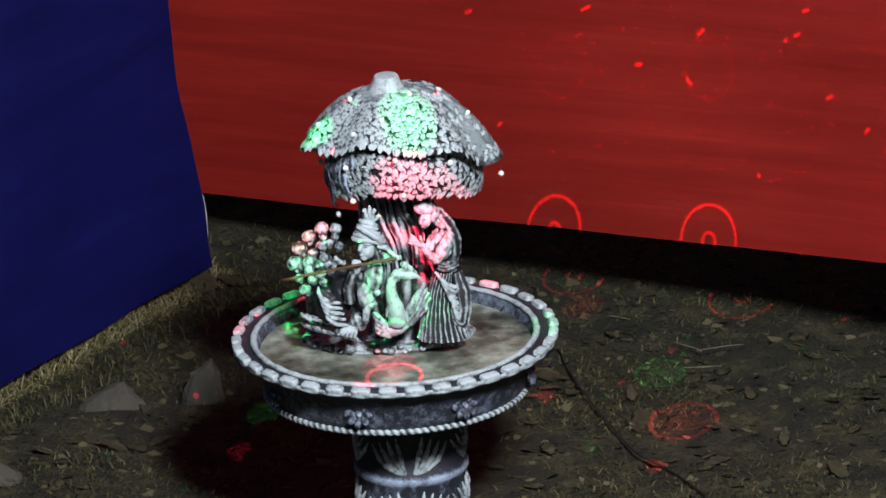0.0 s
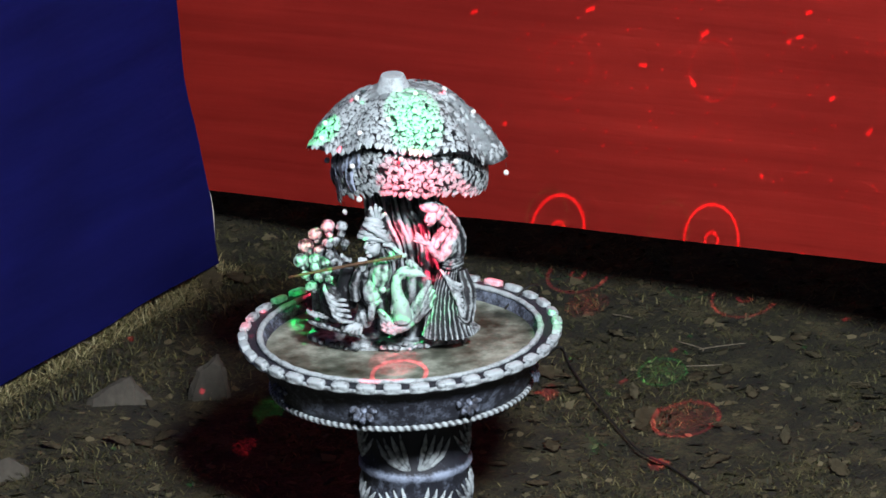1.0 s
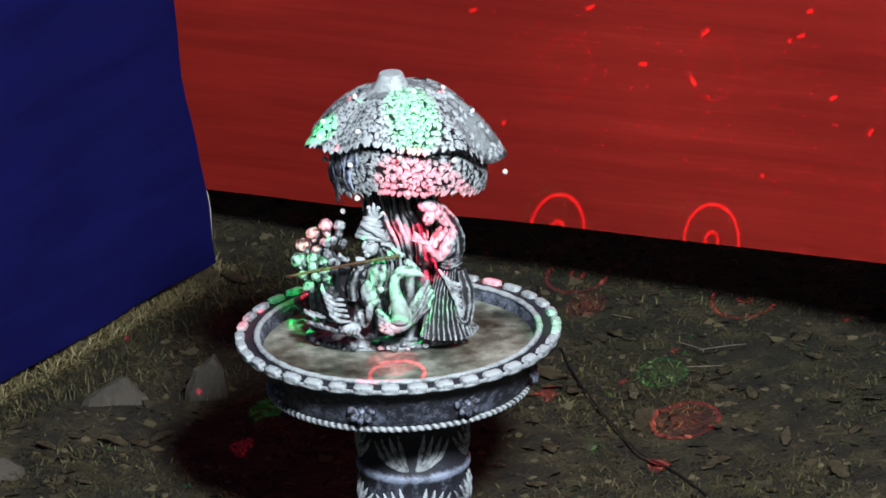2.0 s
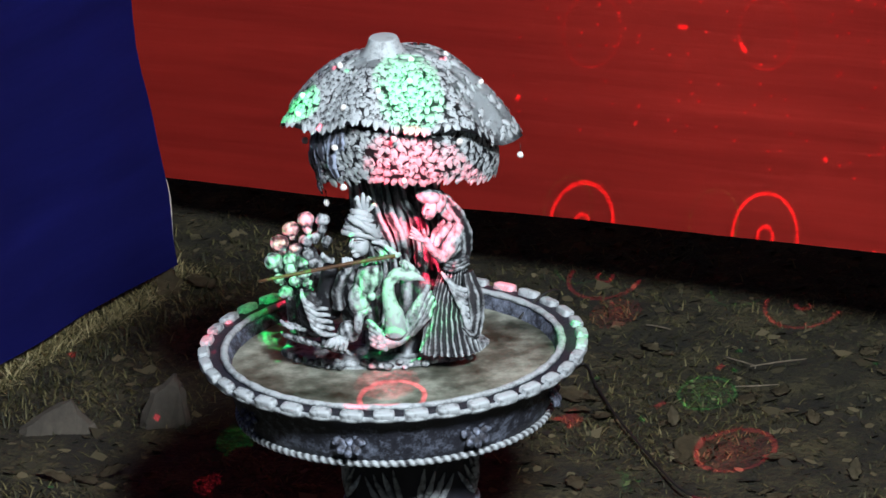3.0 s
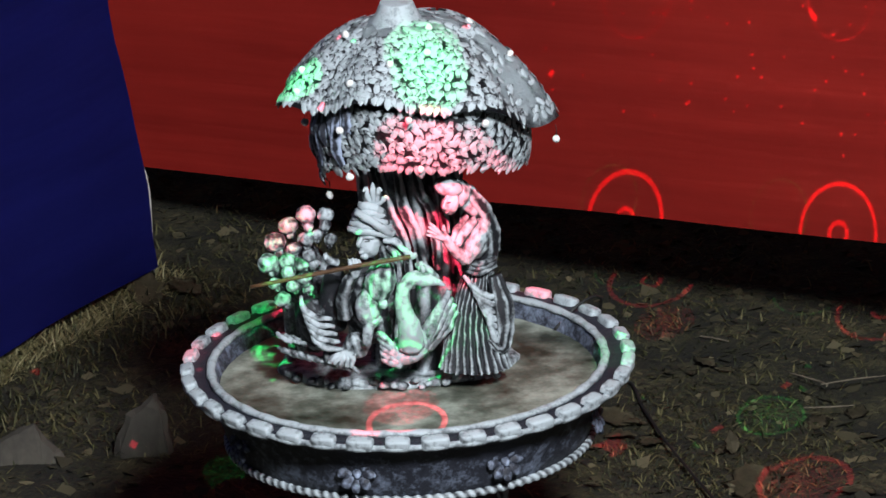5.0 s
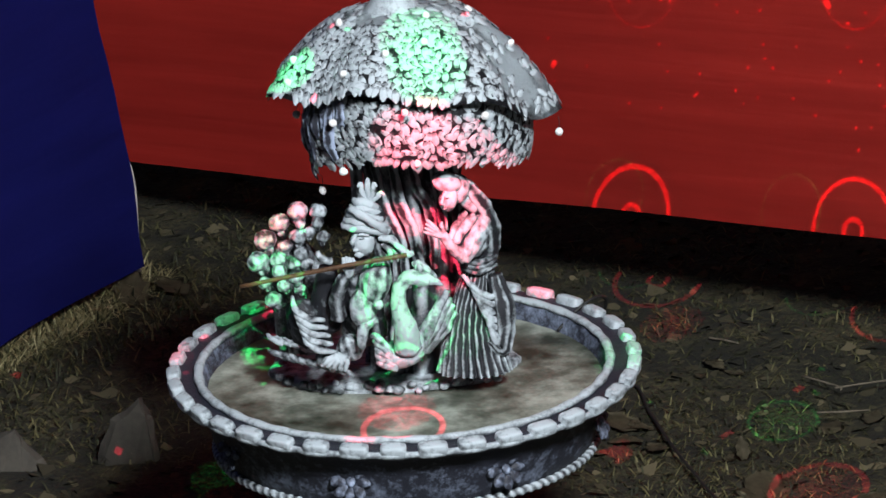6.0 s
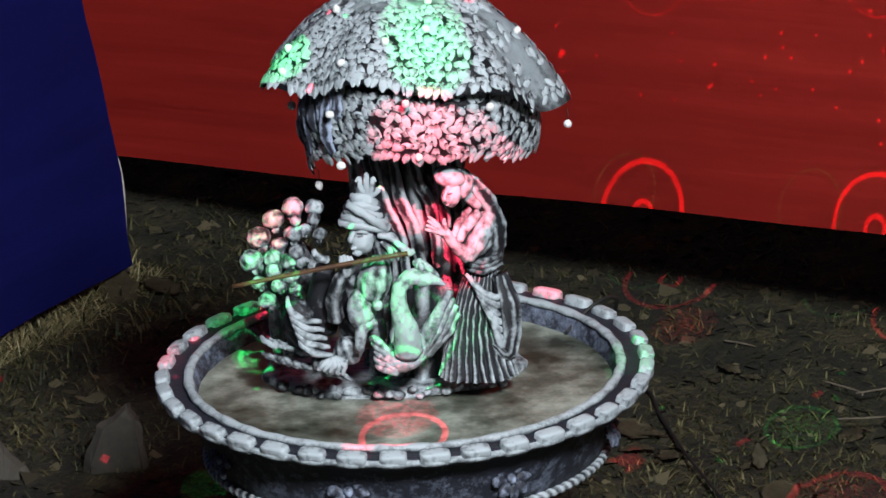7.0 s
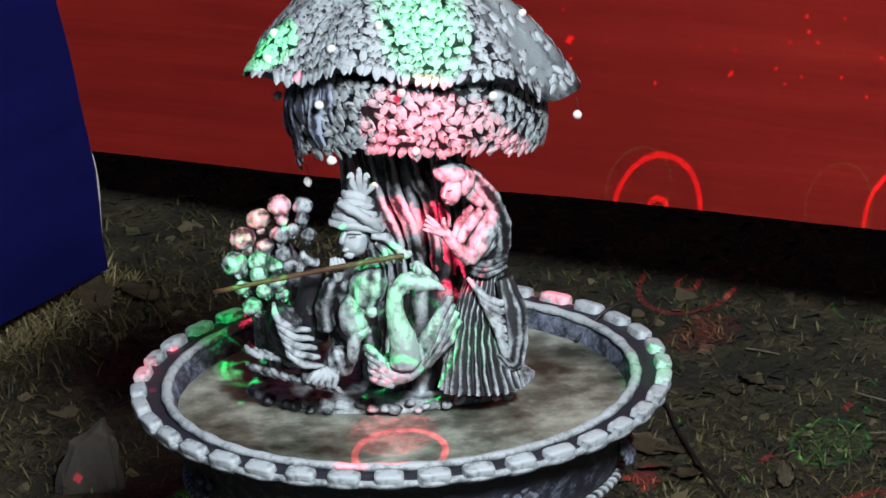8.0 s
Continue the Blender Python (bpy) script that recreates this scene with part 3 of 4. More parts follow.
ellipsoid(bm, (0.0630, -0.0995, 0.6860), (0.0028, 0.0012, 0.0010), brush_and_shade=0.2, nu=12, nv=8)
ellipsoid(bm, (0.0605, -0.0975, 0.6730), (0.0036, 0.0028, 0.0018), brush_and_shade=1.0, nu=12, nv=8)
ellipsoid(bm, (0.0640, -0.0780, 0.7010), (0.0200, 0.0190, 0.0125), (0, 14, 0), 28, 14, 1.1)
ellipsoid(bm, (0.0765, -0.0680, 0.6880), (0.0165, 0.0180, 0.0195), (0, 20, 0), brush_and_shade=0.85)
tube(bm, [(0.0700, -0.0720, 0.7060), (0.0890, -0.0620, 0.6860), (0.1054, -0.0500, 0.6583), (0.1182, -0.0350, 0.6214), (0.1197, -0.0200, 0.5861)], [0.008, 0.012, 0.014, 0.014, 0.009], 40, 1.05, 0.8, 5, 0.12)
tube(bm, [(0.0809, -0.0640, 0.6828), (0.0878, -0.0620, 0.6665), (0.0975, -0.0550, 0.6535)], [0.006, 0.008, 0.006], 10, 0.85)
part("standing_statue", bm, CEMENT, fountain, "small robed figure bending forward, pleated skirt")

# seated flute-playing statue
bm = fresh()
stalk = Vector((-0.0358, -0.0800, 0.6770))
for tip, bend in (((-0.0450, -0.0830, 0.7060), -0.006), ((-0.0365, -0.0840, 0.7116), 0.0), ((-0.0285, -0.0830, 0.7050), 0.005), ((-0.0200, -0.0840, 0.6930), 0.006)):
    half = (Vector(tip) + stalk) * 0.5 + Vector((bend * 0.5, -0.003, 0.003))
    tube(bm, [stalk, half, Vector(tip), Vector(tip) + Vector((bend * 0.8, -0.003, -0.003))], [0.0018, 0.0036, 0.0030, 0.0010], 8, 1.05, 0.6)
ellipsoid(bm, (-0.0408, -0.0760, 0.6600), (0.0265, 0.0210, 0.0190), (0, 10, 0), brush_and_shade=0.2)
for j in range(5):
    near = 1 - 0.13 * j
    tube(bm, [(-0.0408 + 0.029 * near * math.sin(a), -0.0760 - 0.0245 * near * math.cos(a), 0.6475 + 0.0080 * j - 0.0045 * math.sin(a) + 0.0025 * math.cos(2 * a)) for a in (-1.7, -1.1, -0.55, 0.0, 0.55, 1.1, 1.7)],
         [0.0032, 0.0046, 0.0052, 0.0054, 0.0052, 0.0046, 0.0032], 12, 1.1)
tube(bm, [(-0.0600, -0.0930, 0.6770), (-0.0470, -0.1030, 0.6720), (-0.0300, -0.1050, 0.6600), (-0.0160, -0.0930, 0.6440)], [0.0040, 0.0058, 0.0060, 0.0042], 12, 1.15)
ellipsoid(bm, (-0.0455, -0.0880, 0.6300), (0.0160, 0.0165, 0.0185), (0, 8, 0), brush_and_shade=1.15)
tube(bm, [(-0.0540, -0.1010, 0.6450), (-0.0590, -0.1050, 0.6360), (-0.0570, -0.1010, 0.6315)], [0.0020, 0.0034, 0.0018], 8, 1.2)
ellipsoid(bm, (-0.0545, -0.1000, 0.6235), (0.0048, 0.0035, 0.0024), brush_and_shade=1.0, nu=14, nv=8)
ellipsoid(bm, (-0.0510, -0.0985, 0.6165), (0.0060, 0.0050, 0.0045), brush_and_shade=1.1, nu=14, nv=8)
tube(bm, [(-0.0530, -0.1020, 0.6440), (-0.0450, -0.1040, 0.6450), (-0.0370, -0.1015, 0.6425)], [0.0012, 0.0020, 0.0012], 7, 1.1)
ellipsoid(bm, (-0.0475, -0.1035, 0.6390), (0.0034, 0.0014, 0.0011), brush_and_shade=0.2, nu=12, nv=8)
tube(bm, [(-0.0282, -0.0800, 0.6388), (-0.0252, -0.0800, 0.6221), (-0.0211, -0.0850, 0.6025)], [0.009, 0.010, 0.007], 20, 0.6, 1, 5, 0.25)
tube(bm, [(-0.0254, -0.0950, 0.6356), (-0.0100, -0.0980, 0.6347), (0.0007, -0.1000, 0.6243), (0.0103, -0.1000, 0.6146), (0.0178, -0.1000, 0.6169)], [0.004, 0.0055, 0.005, 0.0055, 0.003], 10, 0.95)
for k in range(3):
    tube(bm, [Vector((-0.0214, -0.0900, 0.6270)) + Vector((0.006 * k, 0, 0)), Vector((-0.0132, -0.0920, 0.6154)) + Vector((0.007 * k, 0, 0.002)), Vector((-0.0102, -0.0900, 0.5972)) + Vector((0.008 * k, 0, 0.004))], [0.003, 0.004, 0.002], 8, 0.7)
tube(bm, [(-0.0470, -0.0600, 0.4883), (-0.0502, -0.0700, 0.5327), (-0.0497, -0.0750, 0.5747), (-0.0473, -0.0800, 0.6018)], [0.030, 0.028, 0.027, 0.014], 24, 0.45, 0.75, 6, 0.15)
ellipsoid(bm, (-0.0322, -0.1080, 0.5831), (0.0205, 0.015, 0.033), (0, 14, 0), 40, 16, 0.98, 6, 0.12)
ellipsoid(bm, (-0.0486, -0.1040, 0.5483), (0.018, 0.016, 0.028), (0, 10, 0), brush_and_shade=0.9)
tube(bm, [(-0.0394, -0.1000, 0.5303), (-0.0499, -0.1100, 0.5213), (-0.0535, -0.1100, 0.4947)], [0.012, 0.008, 0.005], 12, 0.7)
tube(bm, [(-0.0806, -0.0900, 0.5284), (-0.0818, -0.1000, 0.5591), (-0.0744, -0.1120, 0.5866), (-0.0664, -0.1180, 0.5998)], [0.010, 0.0105, 0.009, 0.006], 16, 0.7, 1, 4, 0.12)
for j in range(4):
    tube(bm, [(-0.0659, -0.1200, 0.5965), Vector((-0.0709, -0.1230, 0.6112)) + Vector((0.0042 * j, 0, 0.001)), Vector((-0.0716, -0.1200, 0.6220)) + Vector((0.0038 * j, 0, 0.001 - 0.0012 * abs(j - 1)))], [0.004, 0.003, 0.0018], 7, 0.95)
tube(bm, [(-0.0885, -0.0800, 0.6011), (-0.0993, -0.0850, 0.6089), (-0.1039, -0.0850, 0.6184)], [0.006, 0.005, 0.0025], 8, 0.75)
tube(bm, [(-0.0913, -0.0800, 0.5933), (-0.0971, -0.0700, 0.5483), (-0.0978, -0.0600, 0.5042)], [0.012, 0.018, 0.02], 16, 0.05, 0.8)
ellipsoid(bm, (-0.0292, -0.1250, 0.5575), (0.0066, 0.006, 0.0066), brush_and_shade=1.0, nu=14, nv=10)
for k in range(5):
    o = Vector((0.003 * k, -0.003 * k, -0.0098 * k))
    tube(bm, [Vector((-0.1381, -0.0700, 0.5530)) + o, Vector((-0.1361, -0.0880, 0.5437)) + o, Vector((-0.1216, -0.0940, 0.5319)) + o, Vector((-0.0988, -0.0850, 0.5247)) + o], [0.002, 0.0042, 0.0048, 0.0025], 10, 0.8)
ellipsoid(bm, (-0.1229, -0.0680, 0.5166), (0.021, 0.018, 0.034), (0, -14, 0), brush_and_shade=0.12)
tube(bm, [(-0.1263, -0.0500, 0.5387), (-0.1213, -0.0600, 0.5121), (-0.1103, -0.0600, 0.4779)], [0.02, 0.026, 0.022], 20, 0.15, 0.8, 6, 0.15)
for k in range(9):
    o = Vector((0.0105 * k, -0.0055 * k, -0.0012 * k))
    tube(bm, [Vector((-0.1726, -0.0350, 0.4900)) + o, Vector((-0.1663, -0.0500, 0.4888)) + o, Vector((-0.1527, -0.0600, 0.4839)) + o + Vector((0, 0, 0.002 * (k % 3)))], [0.002, 0.0046, 0.003], 8, 0.85, 0.7)
    tube(bm, [Vector((-0.1723, -0.0400, 0.4696)) + o, Vector((-0.1634, -0.0550, 0.4717)) + o, Vector((-0.1487, -0.0600, 0.4635)) + o], [0.002, 0.004, 0.0025], 8, 0.62, 0.7)
ellipsoid(bm, (-0.0920, -0.0850, 0.4679), (0.022, 0.018, 0.013), (0, 22, 0), 40, 12, 0.98, 9, 0.18)
ellipsoid(bm, (-0.0674, -0.0850, 0.4856), (0.018, 0.016, 0.018), (0, -20, 0), 40, 12, 0.85, 8, 0.2)
for k in range(5):
    tube(bm, [(-0.0852, -0.1000, 0.4823), Vector((-0.0980, -0.1050, 0.4761)) + Vector((0.006 * k, 0, -0.001)), Vector((-0.1060, -0.1050, 0.4657)) + Vector((0.0075 * k, 0, -0.002 * k + 0.004))], [0.004, 0.0042, 0.002], 8, 0.98)
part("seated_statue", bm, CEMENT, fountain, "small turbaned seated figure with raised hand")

# swan
bm = fresh()
tube(bm, [(0.0274, -0.1150, 0.5849), (0.0114, -0.1180, 0.5894), (-0.0022, -0.1200, 0.5762), (-0.0033, -0.1200, 0.5497), (0.0035, -0.1150, 0.5174), (0.0050, -0.1050, 0.4900)], [0.0095, 0.0100, 0.0095, 0.0105, 0.016, 0.018], 18, 0.92)
ellipsoid(bm, (0.0262, -0.1160, 0.5860), (0.013, 0.011, 0.0095), (0, 5, 0), brush_and_shade=0.95)
tube(bm, [(0.0312, -0.1170, 0.5868), (0.0422, -0.1180, 0.5827), (0.0525, -0.1180, 0.5768)], [0.009, 0.006, 0.001], 12, 0.95, 0.8)
ellipsoid(bm, (-0.0040, -0.0900, 0.4765), (0.032, 0.024, 0.018), (0, -8, 0), brush_and_shade=0.9)
ellipsoid(bm, (0.0100, -0.0900, 0.4838), (0.018, 0.02, 0.024), (0, 20, 0), brush_and_shade=0.85)
for k in range(5):
    tube(bm, [Vector((-0.0404, -0.1000, 0.5063)) + Vector((0.002 * k, 0, -0.007 * k)), Vector((-0.0294, -0.1120, 0.5051)) + Vector((0, 0, -0.008 * k)), Vector((-0.0130, -0.1100, 0.4780)) + Vector((0.001 * k, 0, -0.004 * k))], [0.0025, 0.0056, 0.003], 9, 0.78, 0.7)
for k in range(4):
    tube(bm, [Vector((0.0160, -0.0850, 0.4749)) + Vector((0.004 * k, 0.006 * k, -0.002 * k)), Vector((0.0325, -0.0900, 0.5123)) + Vector((0.007 * k, 0.006 * k, -0.003 * k)), Vector((0.0593, -0.0850, 0.5573)) + Vector((0.003 * k, 0.006 * k, -0.012 * k))], [0.006, 0.0095, 0.004], 10, 0.5, 0.6)
ellipsoid(bm, (0.0237, -0.1100, 0.5991), (0.0075, 0.007, 0.007), (0, 0, 0), 30, 10, 0.9, 5, 0.25)
for k in range(4):
    tube(bm, [(0.0159, -0.1050, 0.6029), Vector((0.0245, -0.1080, 0.6023)) + Vector((0.004 * k, 0, 0.003 - 0.004 * k)), Vector((0.0305, -0.1060, 0.5959)) + Vector((0.005 * k, 0, 0.006 - 0.006 * k))], [0.003, 0.004, 0.0015], 7, 0.75)
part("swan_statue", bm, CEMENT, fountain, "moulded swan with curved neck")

# pebbles along the island's front
for k in range(26):
    t = k / 25
    p = Vector((-0.1437, -0.0200, 0.4366)).lerp(Vector((0.1210, -0.0300, 0.4211)), t)
    bm = fresh()
    r = random.uniform(0.005, 0.010)
    ellipsoid(bm, (p.x + random.uniform(-.006, .006), -0.012 - 0.03 * math.sin(math.pi * t) + random.uniform(-.008, .014), 0.411 + random.uniform(-.003, .003)), (r, r * 0.8, r * 0.65), (random.uniform(-20, 20), random.uniform(-20, 20), random.uniform(0, 90)), 14, 8, random.uniform(0.35, 0.95))
    part("pebble", bm, CEMENT, island)

# flute
bm = fresh()
tube(bm, [(-0.2035, -0.1180, 0.5877), (-0.1357, -0.1280, 0.6029), (-0.0608, -0.1360, 0.6176), (0.0089, -0.1400, 0.6283)], [0.0026, 0.003, 0.003, 0.003], 8, 0.5, 1, 0, 0, 3)
flute = new("flute", mesh_of("flute", bm, WOOD))
tagged(flute, "thin brown wooden flute resting on the seated figure's hand", "flute")

# ---- on the ground ----


def stone(base, outline, thick, back, label):
    """A broken slab: its outline (x, z) given thickness, leaning back by degrees."""
    bm = fresh()
    n = len(outline)
    rings = []
    for k, y in ((0.82, -0.5), (1.0, -0.32), (1.0, 0.3), (0.7, 0.5)):
        cx = sum(p[0] for p in outline) / n
        ring = []
        for i in range(n * 4):
            a, c = outline[i // 4], outline[(i // 4 + 1) % n]
            t = (i % 4) / 4
            p = Vector(((a[0] * (1 - t) + c[0] * t - cx) * k + cx, y * thick, (a[1] * (1 - t) + c[1] * t) * (0.5 + 0.5 * k)))
            ring.append(bm.verts.new(p + 0.006 * noise.noise_vector(p * 55)))
        rings.append(ring)
    m = n * 4
    for a, c in zip(rings, rings[1:]):
        for i in range(m):
            bm.faces.new((a[i], a[(i + 1) % m], c[(i + 1) % m], c[i]))
    bm.faces.new(rings[0][::-1])
    bm.faces.new(rings[-1])
    bmesh.ops.triangulate(bm, faces=[f for f in bm.faces if len(f.verts) > 4])
    ob = new("stone", mesh_of("stone", bm, STONE, False))
    ob.matrix_basis = Matrix.Translation(Vector(base) + Vector((0, 0, -0.016))) @ pose(0, 0, 0, -back)
    return tagged(ob, label, "stone", "stones on the ground")


stone((-0.3682, 0.8189, 0.0000), [(-0.044, -0.02), (0.044, -0.02), (0.034, 0.055), (0.018, 0.088), (-0.024, 0.060), (-0.038, 0.03)], 0.035, 18, "pointed grey-brown stone standing on the soil")
stone((-0.5433, 0.8108, 0.0000), [(-0.075, -0.02), (0.075, -0.02), (0.060, 0.014), (0.022, 0.056), (-0.010, 0.046), (-0.060, 0.016)], 0.04, 30, "flat grey stone slab half sunk in grass")
stone((-0.7627, 0.4440, 0.0000), [(-0.05, -0.02), (0.05, -0.02), (0.045, 0.02), (0.01, 0.04), (-0.04, 0.03)], 0.06, 40, "low rough stone among dry grass")

bm = fresh()
tube(bm, [(0.20, 0.148, 0.405), (0.226, 0.160, 0.428), (0.245, 0.172, 0.437), (0.262, 0.192, 0.432), (0.262, 0.215, 0.40), (0.215, 0.33, 0.20), (0.2205, 0.7078, 0.0150), (0.3069, 0.9619, 0.0080), (0.3315, 0.8585, 0.0080), (0.3602, 0.7138, 0.0100), (0.4092, 0.5270, 0.0080), (0.4504, 0.3809, 0.0120), (0.5102, 0.2948, 0.0080), (0.5822, 0.1272, 0.0080), (0.6181, 0.0227, 0.0060)],
     [0.0021] * 15, 8, 0.2, steps=6)
tagged(new("power_cable", mesh_of("power_cable", bm, CABLE)), "thin black pump cable over the rim and along the soil", "cable")

LEAF = mottled("dead_leaf", [(0.3, (0.046, 0.037, 0.019)), (0.7, (0.135, 0.110, 0.064))], 30, 0.8, 0.5, 0.002, fine=160)


def fallen_leaf(place, size, turn, lift, label="curled dry brown leaf lying on the soil"):
    bm = fresh()
    size *= 0.78

    def f(u, v):
        w = math.sin(math.pi * min(0.97, max(0.04, v)) ** 0.8) ** 0.8 * (1 + 0.30 * math.sin(v * 21 + turn))
        x = (u - 0.5) * 0.62 * w
        return (size * x, size * (v - 0.5), size * (0.4 * x * x + 0.04 * math.sin(3 * v + turn) + 0.05 * noise.noise(Vector((u * 3, v * 3, turn))))), 0
    grid(bm, 6, 10, f)
    bmesh.ops.solidify(bm, geom=bm.faces[:], thickness=0.0006)
    ob = new("fallen_leaf", mesh_of("fallen_leaf", bm, LEAF))
    p = Vector((place[0], place[1], ground_height(place[0], place[1])))
    ob.matrix_basis = Matrix.Translation(p + Vector((0, 0, 0.5 * size * abs(math.sin(radians(lift))) + 0.003))) @ pose(0, 0, 0, 0, 0, turn) @ pose(0, 0, 0, lift)
    return tagged(ob, label, "leaf", "fallen leaves")


UP = "pale dry leaf standing upright in the grass"
for p, size, turn, lift in (((0.4494, 0.7133, 0.0000), 0.045, 20, 75), ((0.7307, 0.4180, 0.0000), 0.05, -25, 70)):
    fallen_leaf(p, size, turn, lift, UP)
for p, size, turn, lift in (((0.2812, 0.8340, 0.0000), 0.115, 60, 8), ((0.4740, 0.5850, 0.0000), 0.150, 4, 4), ((0.3189, 0.8111, -0.0000), 0.05, 100, 12), ((0.4844, 0.3421, 0.0000), 0.06, 80, 10), ((0.8221, 0.2646, 0.0000), 0.08, 30, 15), ((0.9027, 0.6413, -0.0000), 0.06, 130, 15), ((0.4236, 1.0166, 0.0000), 0.05, 45, 12), ((0.5823, 0.8324, 0.0000), 0.04, 95, 5),
                             ((0.6760, 0.6999, 0.0000), 0.05, 15, 25), ((0.1769, 0.3744, 0.0000), 0.05, 70, 5), ((0.2494, 0.2475, 0.0000), 0.06, 110, 10), ((-0.6777, 0.5699, 0.0000), 0.06, 80, 10), ((-0.7423, 0.8781, 0.0000), 0.05, 20, 15), ((-0.6429, 1.0477, 0.0000), 0.05, 70, 15), ((-0.3639, 1.4122, 0.0000), 0.11, 10, 20), ((-0.3082, 1.4299, 0.0000), 0.09, 40, 10), ((0.8038, 0.8955, 0.0000), 0.05, 60, 10)):
    fallen_leaf(p, size, turn, lift)

rng = np.random.default_rng(12)
for i in range(46):
    spot = (rng.uniform(0.25, 1.05), rng.uniform(0.05, 1.05), 0.0) if i < 34 else (rng.uniform(-0.95, -0.45), rng.uniform(0.25, 0.75), 0.0)
    fallen_leaf(spot, rng.uniform(0.03, 0.075), rng.uniform(0, 360), rng.uniform(2, 14), "flat torn brown leaf trodden into the soil")

TWIG = mottled("dry_twig", [(0.3, (0.07, 0.055, 0.035)), (0.7, (0.17, 0.14, 0.10))], 50, 0.8, 0.3, 0.001)
for a, c, d in (((0.5409, 0.9585, 0.0120), (0.5876, 0.9130, 0.0120), (0.5905, 0.9026, 0.0100)), ((0.5830, 0.9075, 0.0120), (0.6350, 0.9171, 0.0140), (0.6759, 0.9292, 0.0120)), ((0.4216, 1.1226, 0.0100), (0.4432, 1.1055, 0.0120), (0.4616, 1.0961, 0.0100)), ((0.5550, 0.8252, 0.0100), (0.5877, 0.8190, 0.0120), (0.6262, 0.8253, 0.0100)), ((-0.6636, 1.1513, 0.0200), (-0.6308, 1.0860, 0.0200), (-0.5980, 1.0764, 0.0150))):
    bm = fresh()
    tube(bm, [a, c, d], [0.0012, 0.0014, 0.0009], 6, 0.5)
    tagged(new("twig", mesh_of("twig", bm, TWIG)), "thin dry twig lying on the soil", "twig", "twigs")

# grass, straw and litter
GRASS, nt, b = material("dry_grass", 0.7)
geo = nt.nodes.new("ShaderNodeNewGeometry")
nt.links.new(ramp(nt, geo.outputs["Random Per Island"], [(0.0, (0.0080, 0.0105, 0.0024)), (0.45, (0.0300, 0.0305, 0.0080)), (0.8, (0.0780, 0.0705, 0.0235)), (1.0, (0.1350, 0.1180, 0.0500))]), b.inputs["Base Color"])
rng = np.random.default_rng(4)
verts, faces = [], []
blue_a, blue_b = Vector((blue_c.x, blue_c.y)), Vector((blue_e.x, blue_e.y))
blue_d = (blue_b - blue_a).normalized()
count = 0
while count < 70000:
    x, y = rng.uniform(-1.35, 1.35), rng.uniform(-0.25, 2.3)
    if x * x + y * y < 0.17 ** 2:
        continue
    q = Vector((x, y)) - blue_a
    gap = abs(q.x * blue_d.y - q.y * blue_d.x) if q.dot(blue_d) > -0.1 else 9
    thick = 0.42 + 1.5 * noise.noise(Vector((x * 3.5, y * 3.5, 11)))
    near_blue = gap < 0.13
    if rng.uniform() > (1.0 if near_blue else max(0.10, thick)):
        continue
    count += 1
    ln = rng.uniform(0.010, 0.032) * (1.3 if near_blue else 1)
    wd = rng.uniform(0.0005, 0.0016)
    a = rng.uniform(0, 2 * math.pi)
    tilt = rng.uniform(0.5 if near_blue else 0.7, 1.5)
    d = Vector((math.cos(a) * math.sin(tilt), math.sin(a) * math.sin(tilt), math.cos(tilt)))
    s = Vector((-math.sin(a), math.cos(a), 0)) * wd
    z = ground_height(x, y) - 0.002
    p0 = Vector((x, y, z))
    p1 = p0 + d * ln * 0.55
    p2 = p0 + d * ln + Vector((0, 0, -ln * 0.22 * math.sin(tilt)))
    k = len(verts)
    verts += [p0 - s, p0 + s, p1 + s * 0.8, p1 - s * 0.8, p2]
    faces += [(k, k + 1, k + 2, k + 3), (k + 3, k + 2, k + 4)]
me = bpy.data.meshes.new("grass")
me.from_pydata([tuple(v) for v in verts], [], faces)
me.materials.append(GRASS)
tagged(new("grass", me), "short dry trampled grass and straw", "grass", kind="stuff")

STRAW, nt, b = material("pale_straw", 0.75)
geo = nt.nodes.new("ShaderNodeNewGeometry")
nt.links.new(ramp(nt, geo.outputs["Random Per Island"], [(0.0, (0.08, 0.07, 0.025)), (0.6, (0.22, 0.19, 0.085)), (1.0, (0.45, 0.40, 0.22))]), b.inputs["Base Color"])
verts, faces = [], []
for i in range(5200):
    t, off = rng.uniform(-0.05, 0.75), abs(rng.normal(0, 0.055))
    q = blue_a.lerp(blue_b, t) + Vector((-blue_d.y, blue_d.x)) * (0.02 - off) * (1 if blue_d.x < 0 and blue_d.y < 0 else -1)
    if noise.noise(Vector((q.x * 9, q.y * 9, 3))) < -0.25:
        continue
    a, tilt = rng.uniform(0, 2 * math.pi), rng.uniform(0.6, 1.5)
    ln, wd = rng.uniform(0.015, 0.05), rng.uniform(0.0006, 0.0015)
    d = Vector((math.cos(a) * math.sin(tilt), math.sin(a) * math.sin(tilt), math.cos(tilt)))
    sd = Vector((-math.sin(a), math.cos(a), 0)) * wd
    p0 = Vector((q.x, q.y, ground_height(q.x, q.y)))
    p1, p2 = p0 + d * ln * 0.55, p0 + d * ln - Vector((0, 0, ln * 0.2 * math.sin(tilt)))
    k = len(verts)
    verts += [tuple(p0 - sd), tuple(p0 + sd), tuple(p1 + sd * 0.8), tuple(p1 - sd * 0.8), tuple(p2)]
    faces += [(k, k + 1, k + 2, k + 3), (k + 3, k + 2, k + 4)]
me = bpy.data.meshes.new("straw")
me.from_pydata(verts, [], faces)
me.materials.append(STRAW)
